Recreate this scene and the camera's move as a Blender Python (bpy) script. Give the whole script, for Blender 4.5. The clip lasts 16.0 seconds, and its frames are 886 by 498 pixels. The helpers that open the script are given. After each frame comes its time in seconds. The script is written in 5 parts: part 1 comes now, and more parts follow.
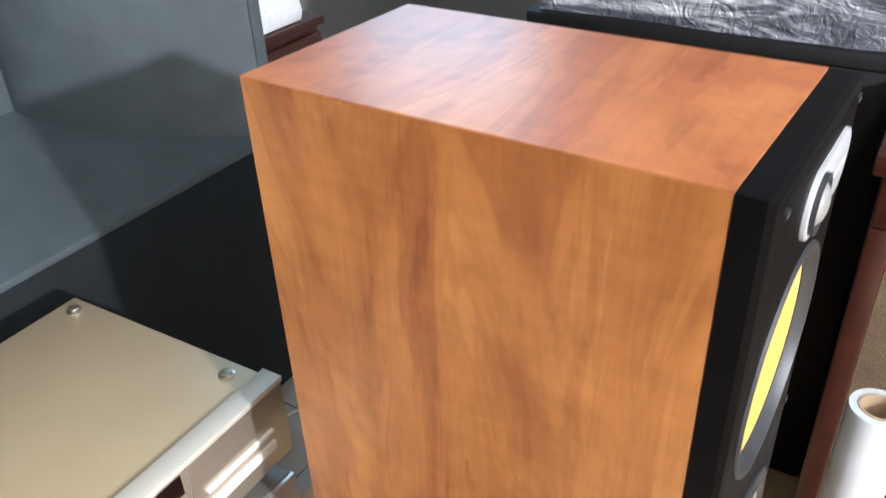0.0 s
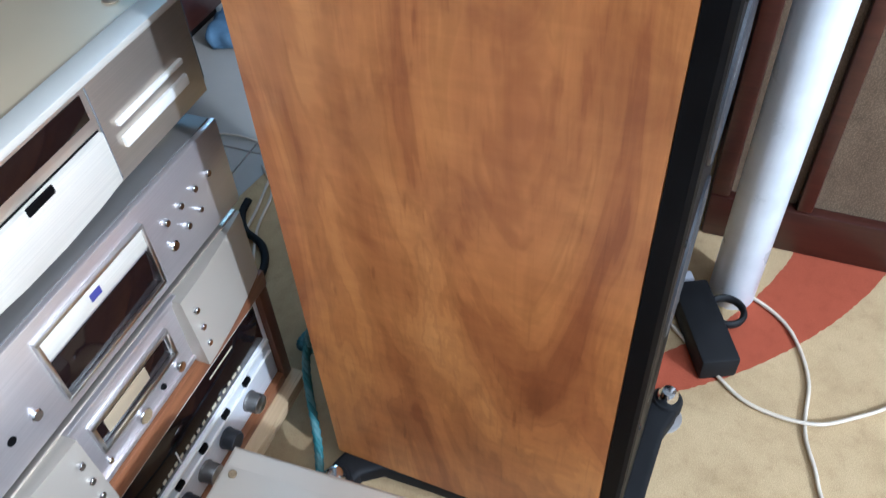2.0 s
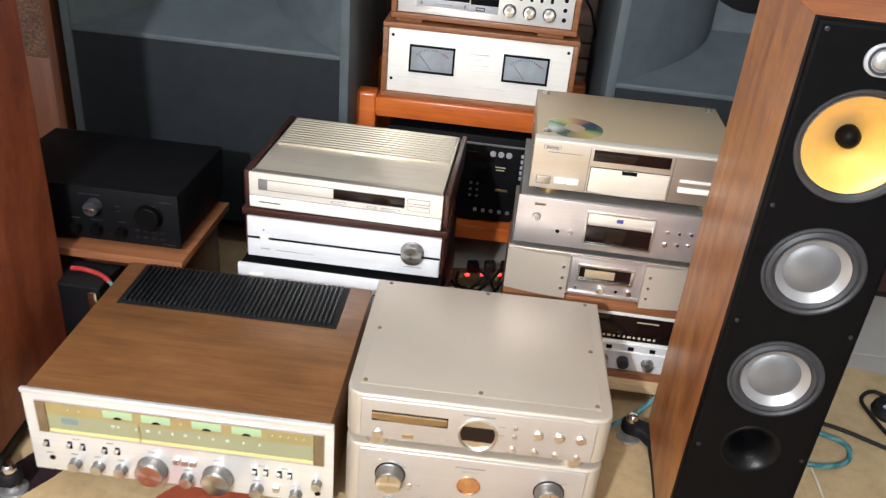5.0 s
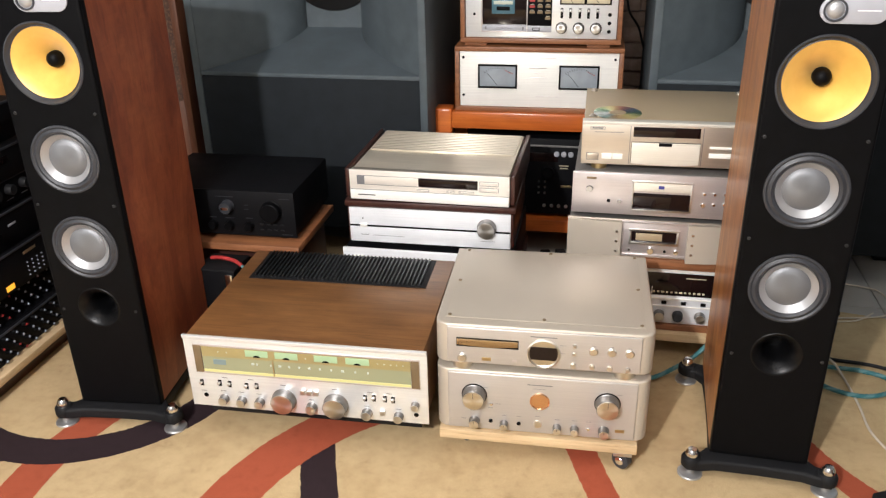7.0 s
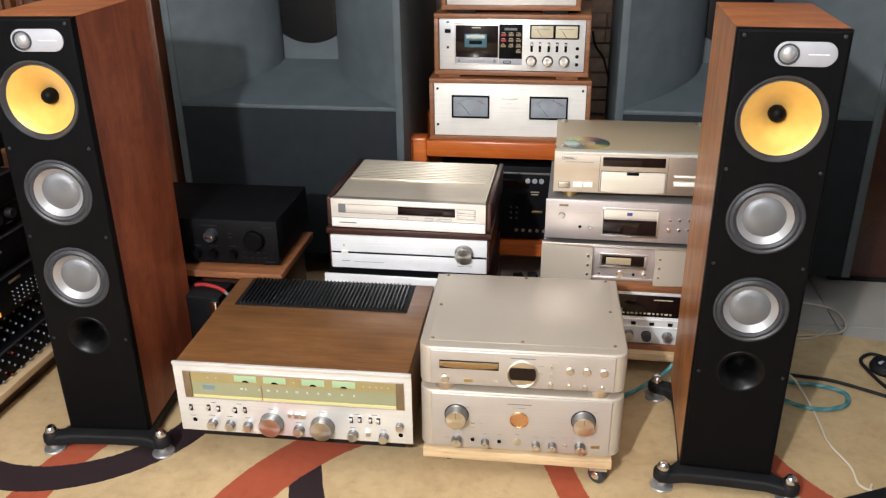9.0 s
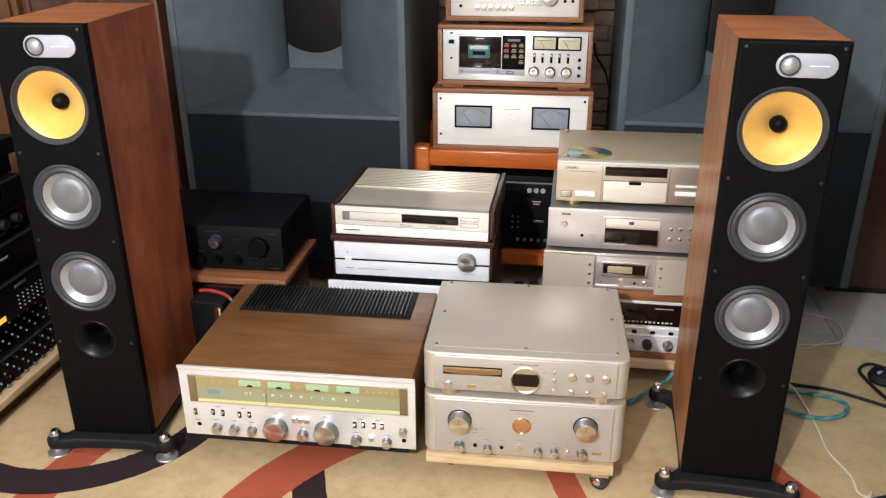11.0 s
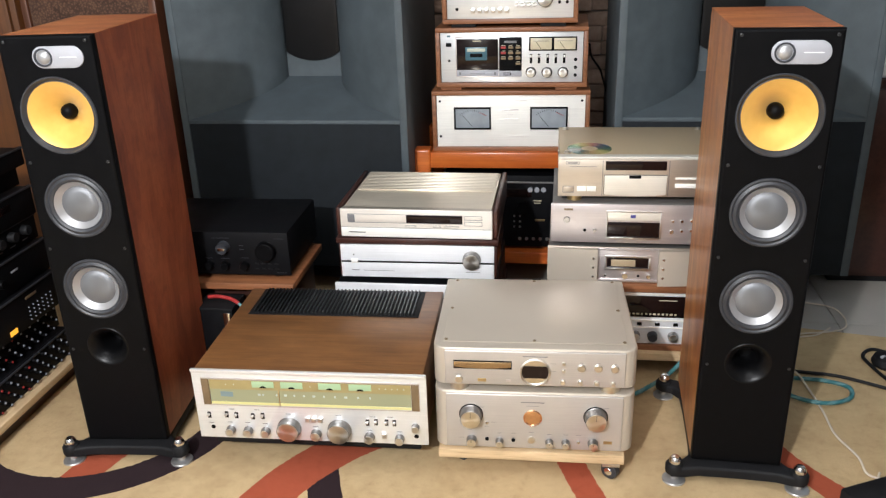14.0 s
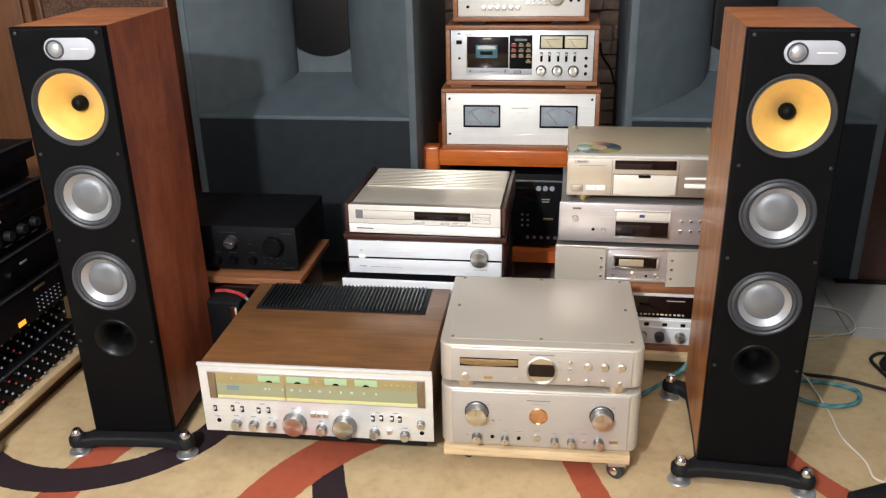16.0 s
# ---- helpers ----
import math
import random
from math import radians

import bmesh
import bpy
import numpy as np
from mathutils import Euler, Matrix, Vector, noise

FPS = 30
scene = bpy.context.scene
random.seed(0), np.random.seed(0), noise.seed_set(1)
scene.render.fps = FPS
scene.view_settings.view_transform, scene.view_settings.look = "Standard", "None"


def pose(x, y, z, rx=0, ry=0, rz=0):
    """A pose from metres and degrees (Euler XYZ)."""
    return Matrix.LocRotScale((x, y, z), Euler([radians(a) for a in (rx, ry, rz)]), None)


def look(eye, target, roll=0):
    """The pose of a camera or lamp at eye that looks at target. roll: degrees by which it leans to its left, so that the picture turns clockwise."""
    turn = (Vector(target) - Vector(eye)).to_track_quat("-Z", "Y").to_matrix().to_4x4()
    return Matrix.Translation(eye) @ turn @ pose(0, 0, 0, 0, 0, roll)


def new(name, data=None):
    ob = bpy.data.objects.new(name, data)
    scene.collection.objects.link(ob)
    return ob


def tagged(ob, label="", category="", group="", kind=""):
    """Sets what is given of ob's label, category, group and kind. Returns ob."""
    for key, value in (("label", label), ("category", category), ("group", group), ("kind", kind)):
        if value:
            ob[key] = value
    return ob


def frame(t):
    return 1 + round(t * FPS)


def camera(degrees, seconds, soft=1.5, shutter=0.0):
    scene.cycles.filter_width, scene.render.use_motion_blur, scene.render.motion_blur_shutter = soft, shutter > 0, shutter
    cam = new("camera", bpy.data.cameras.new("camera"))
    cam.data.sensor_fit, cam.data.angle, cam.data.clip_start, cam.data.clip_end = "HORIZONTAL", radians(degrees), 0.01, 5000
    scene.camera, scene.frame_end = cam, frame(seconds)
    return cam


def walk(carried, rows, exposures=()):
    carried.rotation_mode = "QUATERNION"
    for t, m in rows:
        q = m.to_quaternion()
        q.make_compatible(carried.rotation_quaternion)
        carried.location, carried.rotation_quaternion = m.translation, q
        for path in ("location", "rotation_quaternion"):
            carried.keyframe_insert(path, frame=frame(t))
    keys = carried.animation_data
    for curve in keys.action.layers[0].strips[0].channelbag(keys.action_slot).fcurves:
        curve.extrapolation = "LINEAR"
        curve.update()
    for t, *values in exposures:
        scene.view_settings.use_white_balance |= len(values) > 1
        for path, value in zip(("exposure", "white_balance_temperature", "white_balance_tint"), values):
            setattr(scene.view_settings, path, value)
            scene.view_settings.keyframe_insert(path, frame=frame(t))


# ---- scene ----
cam = camera(56.9, 16.0, soft=1.3, shutter=0.3)
PATH = [
    (0, (0.006, -0.038, 1.222), (1.43, 0.882, 0.161), -2.6),
    (0.2, (-0.003, -0.012, 1.189), (1.436, 0.862, 0.109), -2.2),
    (0.5, (-0.012, 0.027, 1.127), (1.442, 0.819, 0.006), -2.2),
    (1, (-0.027, 0.042, 1.075), (1.383, 0.661, -0.201), -1.9),
    (1.5, (-0.031, 0.032, 1.03), (1.301, 0.576, -0.359), -3.2),
    (2, (-0.062, 0.01, 1.005), (1.204, 0.553, -0.445), -3.5),
    (2.2, (-0.065, -0.006, 1.024), (1.142, 0.591, -0.453), -3.1),
    (2.5, (-0.095, -0.072, 1.034), (1.008, 0.741, -0.423), -3.2),
    (2.7, (-0.132, -0.122, 1.071), (0.894, 0.864, -0.335), -1.4),
    (3, (-0.174, -0.213, 1.156), (0.728, 1.025, -0.129), 1.4),
    (3.5, (-0.238, -0.46, 1.226), (0.394, 1.097, 0.141), 4.8),
    (3.8, (-0.226, -0.601, 1.262), (0.207, 1.032, 0.191), 6.9),
    (4, (-0.19, -0.702, 1.246), (0.124, 0.989, 0.225), 7.9),
    (4.2, (-0.096, -0.791, 1.235), (-0.005, 0.967, 0.288), 7.7),
    (4.5, (-0.042, -0.917, 1.247), (-0.076, 0.824, 0.264), 7.2),
    (6.8, (0.123, -1.486, 1.236), (-0.259, 0.275, 0.369), -1.3),
    (7, (0.103, -1.492, 1.221), (-0.265, 0.278, 0.366), -1.3),
    (7.5, (0.07, -1.51, 1.207), (-0.251, 0.287, 0.391), -0.8),
    (8, (0.095, -1.551, 1.269), (-0.185, 0.243, 0.431), -0.4),
    (8.5, (0.081, -1.569, 1.271), (-0.201, 0.219, 0.42), -0.2),
    (9, (0.077, -1.568, 1.271), (-0.207, 0.237, 0.459), -0.7),
    (11.5, (0.056, -1.6, 1.266), (-0.222, 0.225, 0.496), -0.1),
    (12, (0.05, -1.609, 1.261), (-0.224, 0.225, 0.512), -0.5),
    (12.5, (0.057, -1.622, 1.252), (-0.199, 0.214, 0.502), -1.3),
    (13, (0.057, -1.617, 1.25), (-0.195, 0.209, 0.472), -1.5),
    (13.5, (0.051, -1.621, 1.257), (-0.212, 0.203, 0.479), -1.6),
    (14, (0.048, -1.633, 1.25), (-0.225, 0.196, 0.488), -1.9),
    (14.5, (0.047, -1.636, 1.246), (-0.231, 0.196, 0.492), -1.7),
    (15, (0.045, -1.636, 1.247), (-0.235, 0.196, 0.494), -1.3),
    (15.5, (0.046, -1.633, 1.245), (-0.242, 0.195, 0.488), -1.3),
    (16, (0.045, -1.633, 1.245), (-0.244, 0.192, 0.481), -1.3),
]
EXPOSURES = [
    (0.0, 0.53, 5500, 9), (0.5, 0.47, 4800, 1), (1.0, 0.34, 4400, 0), (1.5, 0.28, 4450, 3), (2.2, 0.18, 4750, 8), (2.6, 0.12, 5250, 10),
    (3.0, 0.02, 6000, 10), (3.5, 0.04, 5600, 10), (4.5, 0.03, 5600, 10), (7.0, -0.17, 5900, 12), (9.0, -0.20, 5780, 11), (16.0, -0.23, 5650, 10),
]
walk(cam, [(t, look(eye, target, roll)) for t, eye, target, roll in PATH], EXPOSURES)

# ---- light ----
world = bpy.data.worlds.new("world")
scene.world = world
world.use_nodes = True
world.node_tree.nodes["Background"].inputs[0].default_value = (0.7, 0.68, 0.65, 1)
world.node_tree.nodes["Background"].inputs[1].default_value = 0.02


def lamp(name, kind, loc, target, energy, colour, size, size_y=None):
    data = bpy.data.lights.new(name, kind)
    data.energy, data.color = energy, colour
    if kind == "AREA":
        data.size = size
        if size_y:
            data.shape, data.size_y = "RECTANGLE", size_y
    else:
        data.shadow_soft_size = size
    ob = new(name, data)
    ob.matrix_world = look(loc, target)
    return ob


# a bare bulb behind the viewer, a cool tube on the far wall, and a broad fill panel added unseen below the ceiling
lamp("bulb_light", "POINT", (-0.70, -2.6, 2.03), (0, 0, 0.5), 440, (1.0, 0.93, 0.83), 0.05)
lamp("tube_light", "AREA", (2.35, 1.55, 1.85), (0.4, 0.2, 0.8), 9.5, (0.55, 0.84, 1.0), 0.9, 0.25)
lamp("fill_light", "AREA", (0.1, -0.7, 2.52), (0.1, -0.7, 0), 17, (1.0, 0.93, 0.82), 1.3, 0.5)


# ---- materials ----
def mat(name):
    m = bpy.data.materials.new(name)
    m.use_nodes = True
    return m, m.node_tree.nodes, m.node_tree.links, m.node_tree.nodes["Principled BSDF"]


def coords(nodes, links, scale, kind="Object"):
    tc, mp = nodes.new("ShaderNodeTexCoord"), nodes.new("ShaderNodeMapping")
    mp.inputs["Scale"].default_value = scale
    links.new(tc.outputs[kind], mp.inputs["Vector"])
    return mp.outputs["Vector"]


def noise_tex(nodes, links, vec, scale, detail=4, rough=0.55, distort=0.0):
    n = nodes.new("ShaderNodeTexNoise")
    n.inputs["Scale"].default_value, n.inputs["Detail"].default_value = scale, detail
    n.inputs["Roughness"].default_value, n.inputs["Distortion"].default_value = rough, distort
    links.new(vec, n.inputs["Vector"])
    return n.outputs["Fac"]


def ramp(nodes, links, fac, stops):
    r = nodes.new("ShaderNodeValToRGB")
    while len(r.color_ramp.elements) < len(stops):
        r.color_ramp.elements.new(0.5)
    for e, (p, c) in zip(r.color_ramp.elements, stops):
        e.position, e.color = p, (*c, 1)
    links.new(fac, r.inputs["Fac"])
    return r.outputs["Color"]


def mix(nodes, links, a, b, fac, mode="MIX"):
    m = nodes.new("ShaderNodeMix")
    m.data_type, m.blend_type = "RGBA", mode
    for sock, v in ((m.inputs[0], fac), (m.inputs[6], a), (m.inputs[7], b)):
        if isinstance(v, (int, float)):
            sock.default_value = v
        elif isinstance(v, tuple):
            sock.default_value = (*v, 1)
        else:
            links.new(v, sock)
    return m.outputs[2]


def bump(nodes, links, shader, height, strength, distance=0.001):
    b = nodes.new("ShaderNodeBump")
    b.inputs["Strength"].default_value, b.inputs["Distance"].default_value = strength, distance
    links.new(height, b.inputs["Height"])
    links.new(b.outputs["Normal"], shader.inputs["Normal"])


def plain(name, colour, rough=0.5, metal=0.0, vary=0.12, scale=30, grain=900, bumps=0.06, spec=0.5, coat=0.0):
    """Paint, plastic or metal with faint clouding, grain and uneven gloss."""
    m, n, l, p = mat(name)
    v = coords(n, l, (1, 1, 1))
    a, g = noise_tex(n, l, v, scale, 5), noise_tex(n, l, v, grain, 2)
    dark = tuple(c * (1 - vary) for c in colour)
    light = tuple(min(1, c * (1 + vary)) for c in colour)
    l.new(ramp(n, l, a, [(0.3, dark), (0.7, light)]), p.inputs["Base Color"])
    mr = n.new("ShaderNodeMapRange")
    mr.inputs["To Min"].default_value, mr.inputs["To Max"].default_value = rough * 0.85, min(1, rough * 1.2)
    l.new(a, mr.inputs["Value"])
    l.new(mr.outputs["Result"], p.inputs["Roughness"])
    p.inputs["Metallic"].default_value = metal
    p.inputs["Specular IOR Level"].default_value = spec
    p.inputs["Coat Weight"].default_value = coat
    if bumps:
        bump(n, l, p, g, bumps, 0.0004)
    return m


def brushed(name, colour, rough=0.35, metal=0.8, stretch=(6, 250, 900), vary=0.08):
    """Anodised metal brushed along x."""
    m, n, l, p = mat(name)
    g = noise_tex(n, l, coords(n, l, stretch), 1.0, 3)
    c = noise_tex(n, l, coords(n, l, (1, 1, 1)), 9, 4)
    base = ramp(n, l, g, [(0.25, tuple(x * (1 - vary) for x in colour)), (0.75, tuple(min(1, x * (1 + vary)) for x in colour))])
    l.new(mix(n, l, base, ramp(n, l, c, [(0.3, (0.9, 0.9, 0.9)), (0.7, (1, 1, 1))]), 1.0, "MULTIPLY"), p.inputs["Base Color"])
    p.inputs["Metallic"].default_value, p.inputs["Roughness"].default_value = metal, rough
    bump(n, l, p, g, 0.05, 0.0003)
    return m


def wood(name, dark, mid, light, along, rough=0.4, fine=70, figure=6, coat=0.0, streak=0.5):
    """Veneer whose grain runs along x, y or z, with broad streaks, cathedral figure and pores."""
    m, n, l, p = mat(name)
    k = "xyz".index(along)
    s1, s2, s3 = [fine] * 3, [figure] * 3, [fine * 5] * 3
    s1[k], s2[k], s3[k] = fine / 22, figure / 3.2, fine / 4
    a = noise_tex(n, l, coords(n, l, s1), 1, 5, 0.6, 0.8)
    b = noise_tex(n, l, coords(n, l, s2), 1, 6, 0.62, 1.6)
    c = noise_tex(n, l, coords(n, l, s3), 1, 2, 0.5)
    col = ramp(n, l, b, [(0.28, dark), (0.5, mid), (0.72, light)])
    fine_col = ramp(n, l, a, [(0.3, tuple(x * 0.72 for x in mid)), (0.7, tuple(min(1, x * 1.15) for x in light))])
    col = mix(n, l, col, fine_col, streak)
    pores = ramp(n, l, c, [(0.28, (0.72, 0.68, 0.64)), (0.42, (1, 1, 1))])
    l.new(mix(n, l, col, pores, 0.8, "MULTIPLY"), p.inputs["Base Color"])
    p.inputs["Roughness"].default_value, p.inputs["Coat Weight"].default_value = rough, coat
    p.inputs["Coat Roughness"].default_value = 0.2
    bump(n, l, p, c, 0.08, 0.0003)
    return m


def glowing(name, colour, strength, base=(0.05, 0.05, 0.04)):
    m, n, l, p = mat(name)
    p.inputs["Base Color"].default_value = (*base, 1)
    p.inputs["Emission Color"].default_value = (*colour, 1)
    p.inputs["Emission Strength"].default_value = strength
    p.inputs["Roughness"].default_value = 0.15
    return m


def figured(name, stops, along, rough, coat):
    """Figured cherry: broad wavy cathedral bands, fine vertical streaks and cross ripple."""
    m, n, l, p = mat(name)
    k = "xyz".index(along)
    s1, s2, s3, s4, s5, s6 = [8.0] * 3, [42.0] * 3, [11.0] * 3, [210.0] * 3, [12.0] * 3, [95.0] * 3
    s1[k], s2[k], s3[k], s4[k], s5[k], s6[k] = 2.1, 1.9, 7.5, 15.0, 60.0, 17.0
    a = noise_tex(n, l, coords(n, l, s1), 1, 5, 0.55, 1.3)
    b = noise_tex(n, l, coords(n, l, s2), 1, 5, 0.62, 0.5)
    c = noise_tex(n, l, coords(n, l, s3), 1, 5, 0.58, 1.1)
    d = noise_tex(n, l, coords(n, l, s4), 1, 2, 0.5)
    e = noise_tex(n, l, coords(n, l, s5), 1, 3, 0.5, 0.8)
    fleck = noise_tex(n, l, coords(n, l, s6), 1, 1, 0.4, 0.3)
    col = ramp(n, l, a, [(0.28, stops[0]), (0.44, stops[1]), (0.56, stops[2]), (0.74, stops[3])])
    wide, rings = n.new("ShaderNodeMath"), n.new("ShaderNodeMath")
    wide.operation, rings.operation = "MULTIPLY", "SINE"
    wide.inputs[1].default_value = 60
    l.new(a, wide.inputs[0])
    l.new(wide.outputs[0], rings.inputs[0])
    col = mix(n, l, col, ramp(n, l, rings.outputs[0], [(0.0, (1.03, 1.03, 1.03)), (1.0, (0.82, 0.77, 0.72))]), 0.6, "MULTIPLY")
    col = mix(n, l, col, ramp(n, l, b, [(0.32, (0.70, 0.63, 0.58)), (0.5, (0.98, 0.98, 0.98)), (0.68, (1.10, 1.11, 1.12))]), 0.42, "MULTIPLY")
    col = mix(n, l, col, ramp(n, l, c, [(0.30, (0.66, 0.58, 0.55)), (0.48, (0.95, 0.94, 0.93)), (0.66, (1.10, 1.13, 1.14))]), 0.8, "MULTIPLY")
    col = mix(n, l, col, ramp(n, l, e, [(0.34, (0.90, 0.88, 0.87)), (0.62, (1.03, 1.03, 1.03))]), 0.7, "MULTIPLY")
    col = mix(n, l, col, ramp(n, l, fleck, [(0.20, (0.60, 0.48, 0.42)), (0.27, (1, 1, 1))]), 0.6, "MULTIPLY")
    col = mix(n, l, col, ramp(n, l, d, [(0.28, (0.72, 0.65, 0.60)), (0.40, (1, 1, 1))]), 0.35, "MULTIPLY")
    l.new(col, p.inputs["Base Color"])
    mr = n.new("ShaderNodeMapRange")
    mr.inputs["To Min"].default_value, mr.inputs["To Max"].default_value = rough * 0.9, rough * 1.15
    l.new(c, mr.inputs["Value"])
    l.new(mr.outputs["Result"], p.inputs["Roughness"])
    p.inputs["Coat Weight"].default_value, p.inputs["Coat Roughness"].default_value = coat, 0.25
    bump(n, l, p, d, 0.06, 0.0003)
    return m


CHERRY = figured("cherry_veneer", [(0.238, 0.070, 0.019), (0.373, 0.134, 0.034), (0.473, 0.192, 0.049), (0.553, 0.246, 0.070)], "z", 0.38, 0.25)
CHERRY_TOP = figured("cherry_top_veneer", [(0.30, 0.085, 0.030), (0.41, 0.135, 0.045), (0.48, 0.18, 0.06), (0.54, 0.22, 0.08)], "x", 0.40, 0.12)
# Same cherry as the other tower, darker and redder to paint in its shade.
CHERRY_SHADED = figured("shaded_cherry_veneer", [(0.19, 0.042, 0.016), (0.29, 0.072, 0.027), (0.36, 0.099, 0.037), (0.42, 0.128, 0.050)], "z", 0.42, 0.08)
WALNUT = wood("walnut_top", (0.065, 0.027, 0.008), (0.145, 0.062, 0.019), (0.225, 0.105, 0.035), "x", 0.42, 75, 9, 0.1, 0.5)
ORANGE_WOOD = wood("orange_varnished_wood", (0.30, 0.050, 0.009), (0.48, 0.108, 0.017), (0.60, 0.170, 0.029), "x", 0.28, 40, 6, 0.4, 0.4)
CASE_WOOD = wood("walnut_case", (0.12, 0.045, 0.018), (0.22, 0.085, 0.034), (0.30, 0.125, 0.05), "x", 0.45, 80, 8, 0.0, 0.5)
DARK_WOOD = wood("dark_mahogany", (0.020, 0.006, 0.004), (0.040, 0.012, 0.008), (0.065, 0.022, 0.014), "y", 0.35, 60, 8, 0.2, 0.5)
BROWN_WOOD = wood("brown_cabinet_wood", (0.05, 0.018, 0.009), (0.09, 0.032, 0.015), (0.13, 0.05, 0.024), "z", 0.4, 60, 8, 0.1, 0.5)
HONEY_WOOD = wood("honey_wood", (0.050, 0.016, 0.004), (0.10, 0.034, 0.007), (0.155, 0.058, 0.012), "z", 0.4, 50, 6, 0.1, 0.4)
PLY = wood("pale_plywood", (0.45, 0.30, 0.15), (0.60, 0.43, 0.24), (0.70, 0.54, 0.33), "x", 0.6, 60, 9, 0.0, 0.5)
BLACK = plain("black_satin_paint", (0.003, 0.003, 0.0035), 0.45, 0, 0.2, 40, 1200, 0.1, 0.08)
BLACK_MATT = plain("black_matt", (0.009, 0.009, 0.010), 0.6, 0, 0.2, 30, 900, 0.06, 0.22)
BLACK_METAL = plain("black_sheet_metal", (0.0045, 0.0045, 0.0055), 0.5, 0.0, 0.2, 20, 1500, 0.12, 0.12)
WOOFER_BLACK = plain("woofer_black", (0.0055, 0.0055, 0.006), 0.4, 0, 0.2, 20, 600, 0.1, 0.3)
RUBBER = plain("dark_grey_rubber", (0.029, 0.031, 0.037), 0.45, 0, 0.15)
HORN_GREY = plain("horn_grey_paint", (0.067, 0.084, 0.095), 0.62, 0, 0.16, 16, 260, 0.45)
BASS_GREY = plain("bass_panel_charcoal", (0.0145, 0.0175, 0.0205), 0.75, 0, 0.2, 18, 400, 0.3, 0.15)
CHAMPAGNE = brushed("champagne_aluminium", (0.64, 0.57, 0.48), 0.36, 0.8)
CHAMPAGNE_TOP = plain("champagne_sheet", (0.51, 0.455, 0.375), 0.42, 0.35, 0.03, 8, 1800, 0.05)
LID_METAL = brushed("brushed_champagne_lid", (0.74, 0.67, 0.545), 0.30, 0.55, (5, 300, 900), 0.10)
TUNER_FACE = brushed("warm_white_tuner_face", (0.84, 0.79, 0.715), 0.36, 0.30)
PALE_EDGE = plain("pale_champagne_edge", (0.62, 0.59, 0.52), 0.5, 0.2, 0.03)
ROSE = brushed("rose_champagne_aluminium", (0.56, 0.53, 0.50), 0.36, 0.5)
TAN = plain("tan_sheet_metal", (0.47, 0.375, 0.24), 0.42, 0.25, 0.04, 8, 1800, 0.06)
SILVER = brushed("silver_aluminium", (0.87, 0.885, 0.91), 0.33, 0.25)
SILVER_MAUVE = brushed("grey_silver_aluminium", (0.66, 0.61, 0.60), 0.34, 0.7)
WHITE_SILVER = brushed("pale_silver_face", (0.93, 0.91, 0.85), 0.40, 0.10)
BRIGHT = brushed("bright_face", (0.87, 0.89, 0.90), 0.28, 0.5)
CHROME = plain("chrome", (0.85, 0.85, 0.86), 0.12, 1.0, 0.03, 20, 500, 0.0)
KNOB_METAL = plain("turned_knob_metal", (0.68, 0.67, 0.645), 0.30, 1.0, 0.04, 20, 900, 0.02)
KNOB_SIDE = plain("knurled_knob_side", (0.27, 0.26, 0.25), 0.42, 0.9, 0.06, 20, 900, 0.05)
KNOB_ROSE = plain("rose_knob_metal", (0.74, 0.70, 0.63), 0.30, 1.0, 0.04, 20, 900, 0.02)
COPPER = plain("copper_medallion", (0.82, 0.50, 0.30), 0.2, 1.0, 0.08)
GOLD = plain("gold_trim", (0.54, 0.41, 0.20), 0.28, 0.9, 0.06)
TRAY_METAL = plain("red_gold_tray", (0.44, 0.32, 0.19), 0.25, 0.9, 0.06)
DIAL_GOLD = plain("dial_gold_paint", (0.40, 0.335, 0.15), 0.35, 0.3, 0.05)
RING_METAL = plain("satin_aluminium_ring", (0.44, 0.44, 0.45), 0.38, 0.6, 0.03, 12, 1500, 0.02)
CONE_GREY = plain("aluminium_cone", (0.17, 0.175, 0.185), 0.45, 0.4, 0.06, 12, 1500, 0.03)
TWEETER_GREY = plain("pale_grey_plate", (0.38, 0.385, 0.42), 0.45, 0.1, 0.03)
FLOOR_DISC = plain("satin_floor_disc", (0.46, 0.455, 0.45), 0.36, 0.75, 0.04)
PLASTIC_GREY = plain("grey_plastic", (0.16, 0.16, 0.165), 0.5)
GLASS_DARK = plain("smoked_display_glass", (0.010, 0.005, 0.005), 0.08, 0, 0.1, 20, 500, 0.0, 0.35)
BADGE = plain("brown_badge", (0.22, 0.16, 0.09), 0.4, 0.4)
METER_FACE = plain("meter_face", (0.29, 0.32, 0.35), 0.2, 0, 0.12, 25, 600, 0.0)
METER_CREAM = plain("meter_cream", (0.55, 0.49, 0.34), 0.3)
STEEL_SHEET = plain("grey_steel_lid", (0.21, 0.20, 0.19), 0.5, 0.5, 0.06)
WHITE_PLASTIC = plain("white_film", (0.60, 0.63, 0.67), 0.28, 0, 0.12, 12, 500, 0.03, 0.5, 0.3)
CARD = plain("cardboard_core", (0.42, 0.30, 0.19), 0.8)
WHITE_CABLE = plain("off_white_cable", (0.62, 0.54, 0.43), 0.5)
RED = plain("red_cable", (0.36, 0.03, 0.028), 0.45)
PURPLE = plain("purple_cable", (0.10, 0.05, 0.125), 0.45)
TEAL = plain("teal_cable", (0.03, 0.14, 0.155), 0.55)
PALE_TEAL = plain("pale_teal_cable", (0.09, 0.205, 0.215), 0.55)
SCALE_PALE = plain("pale_scale_print", (0.50, 0.53, 0.44), 0.4)
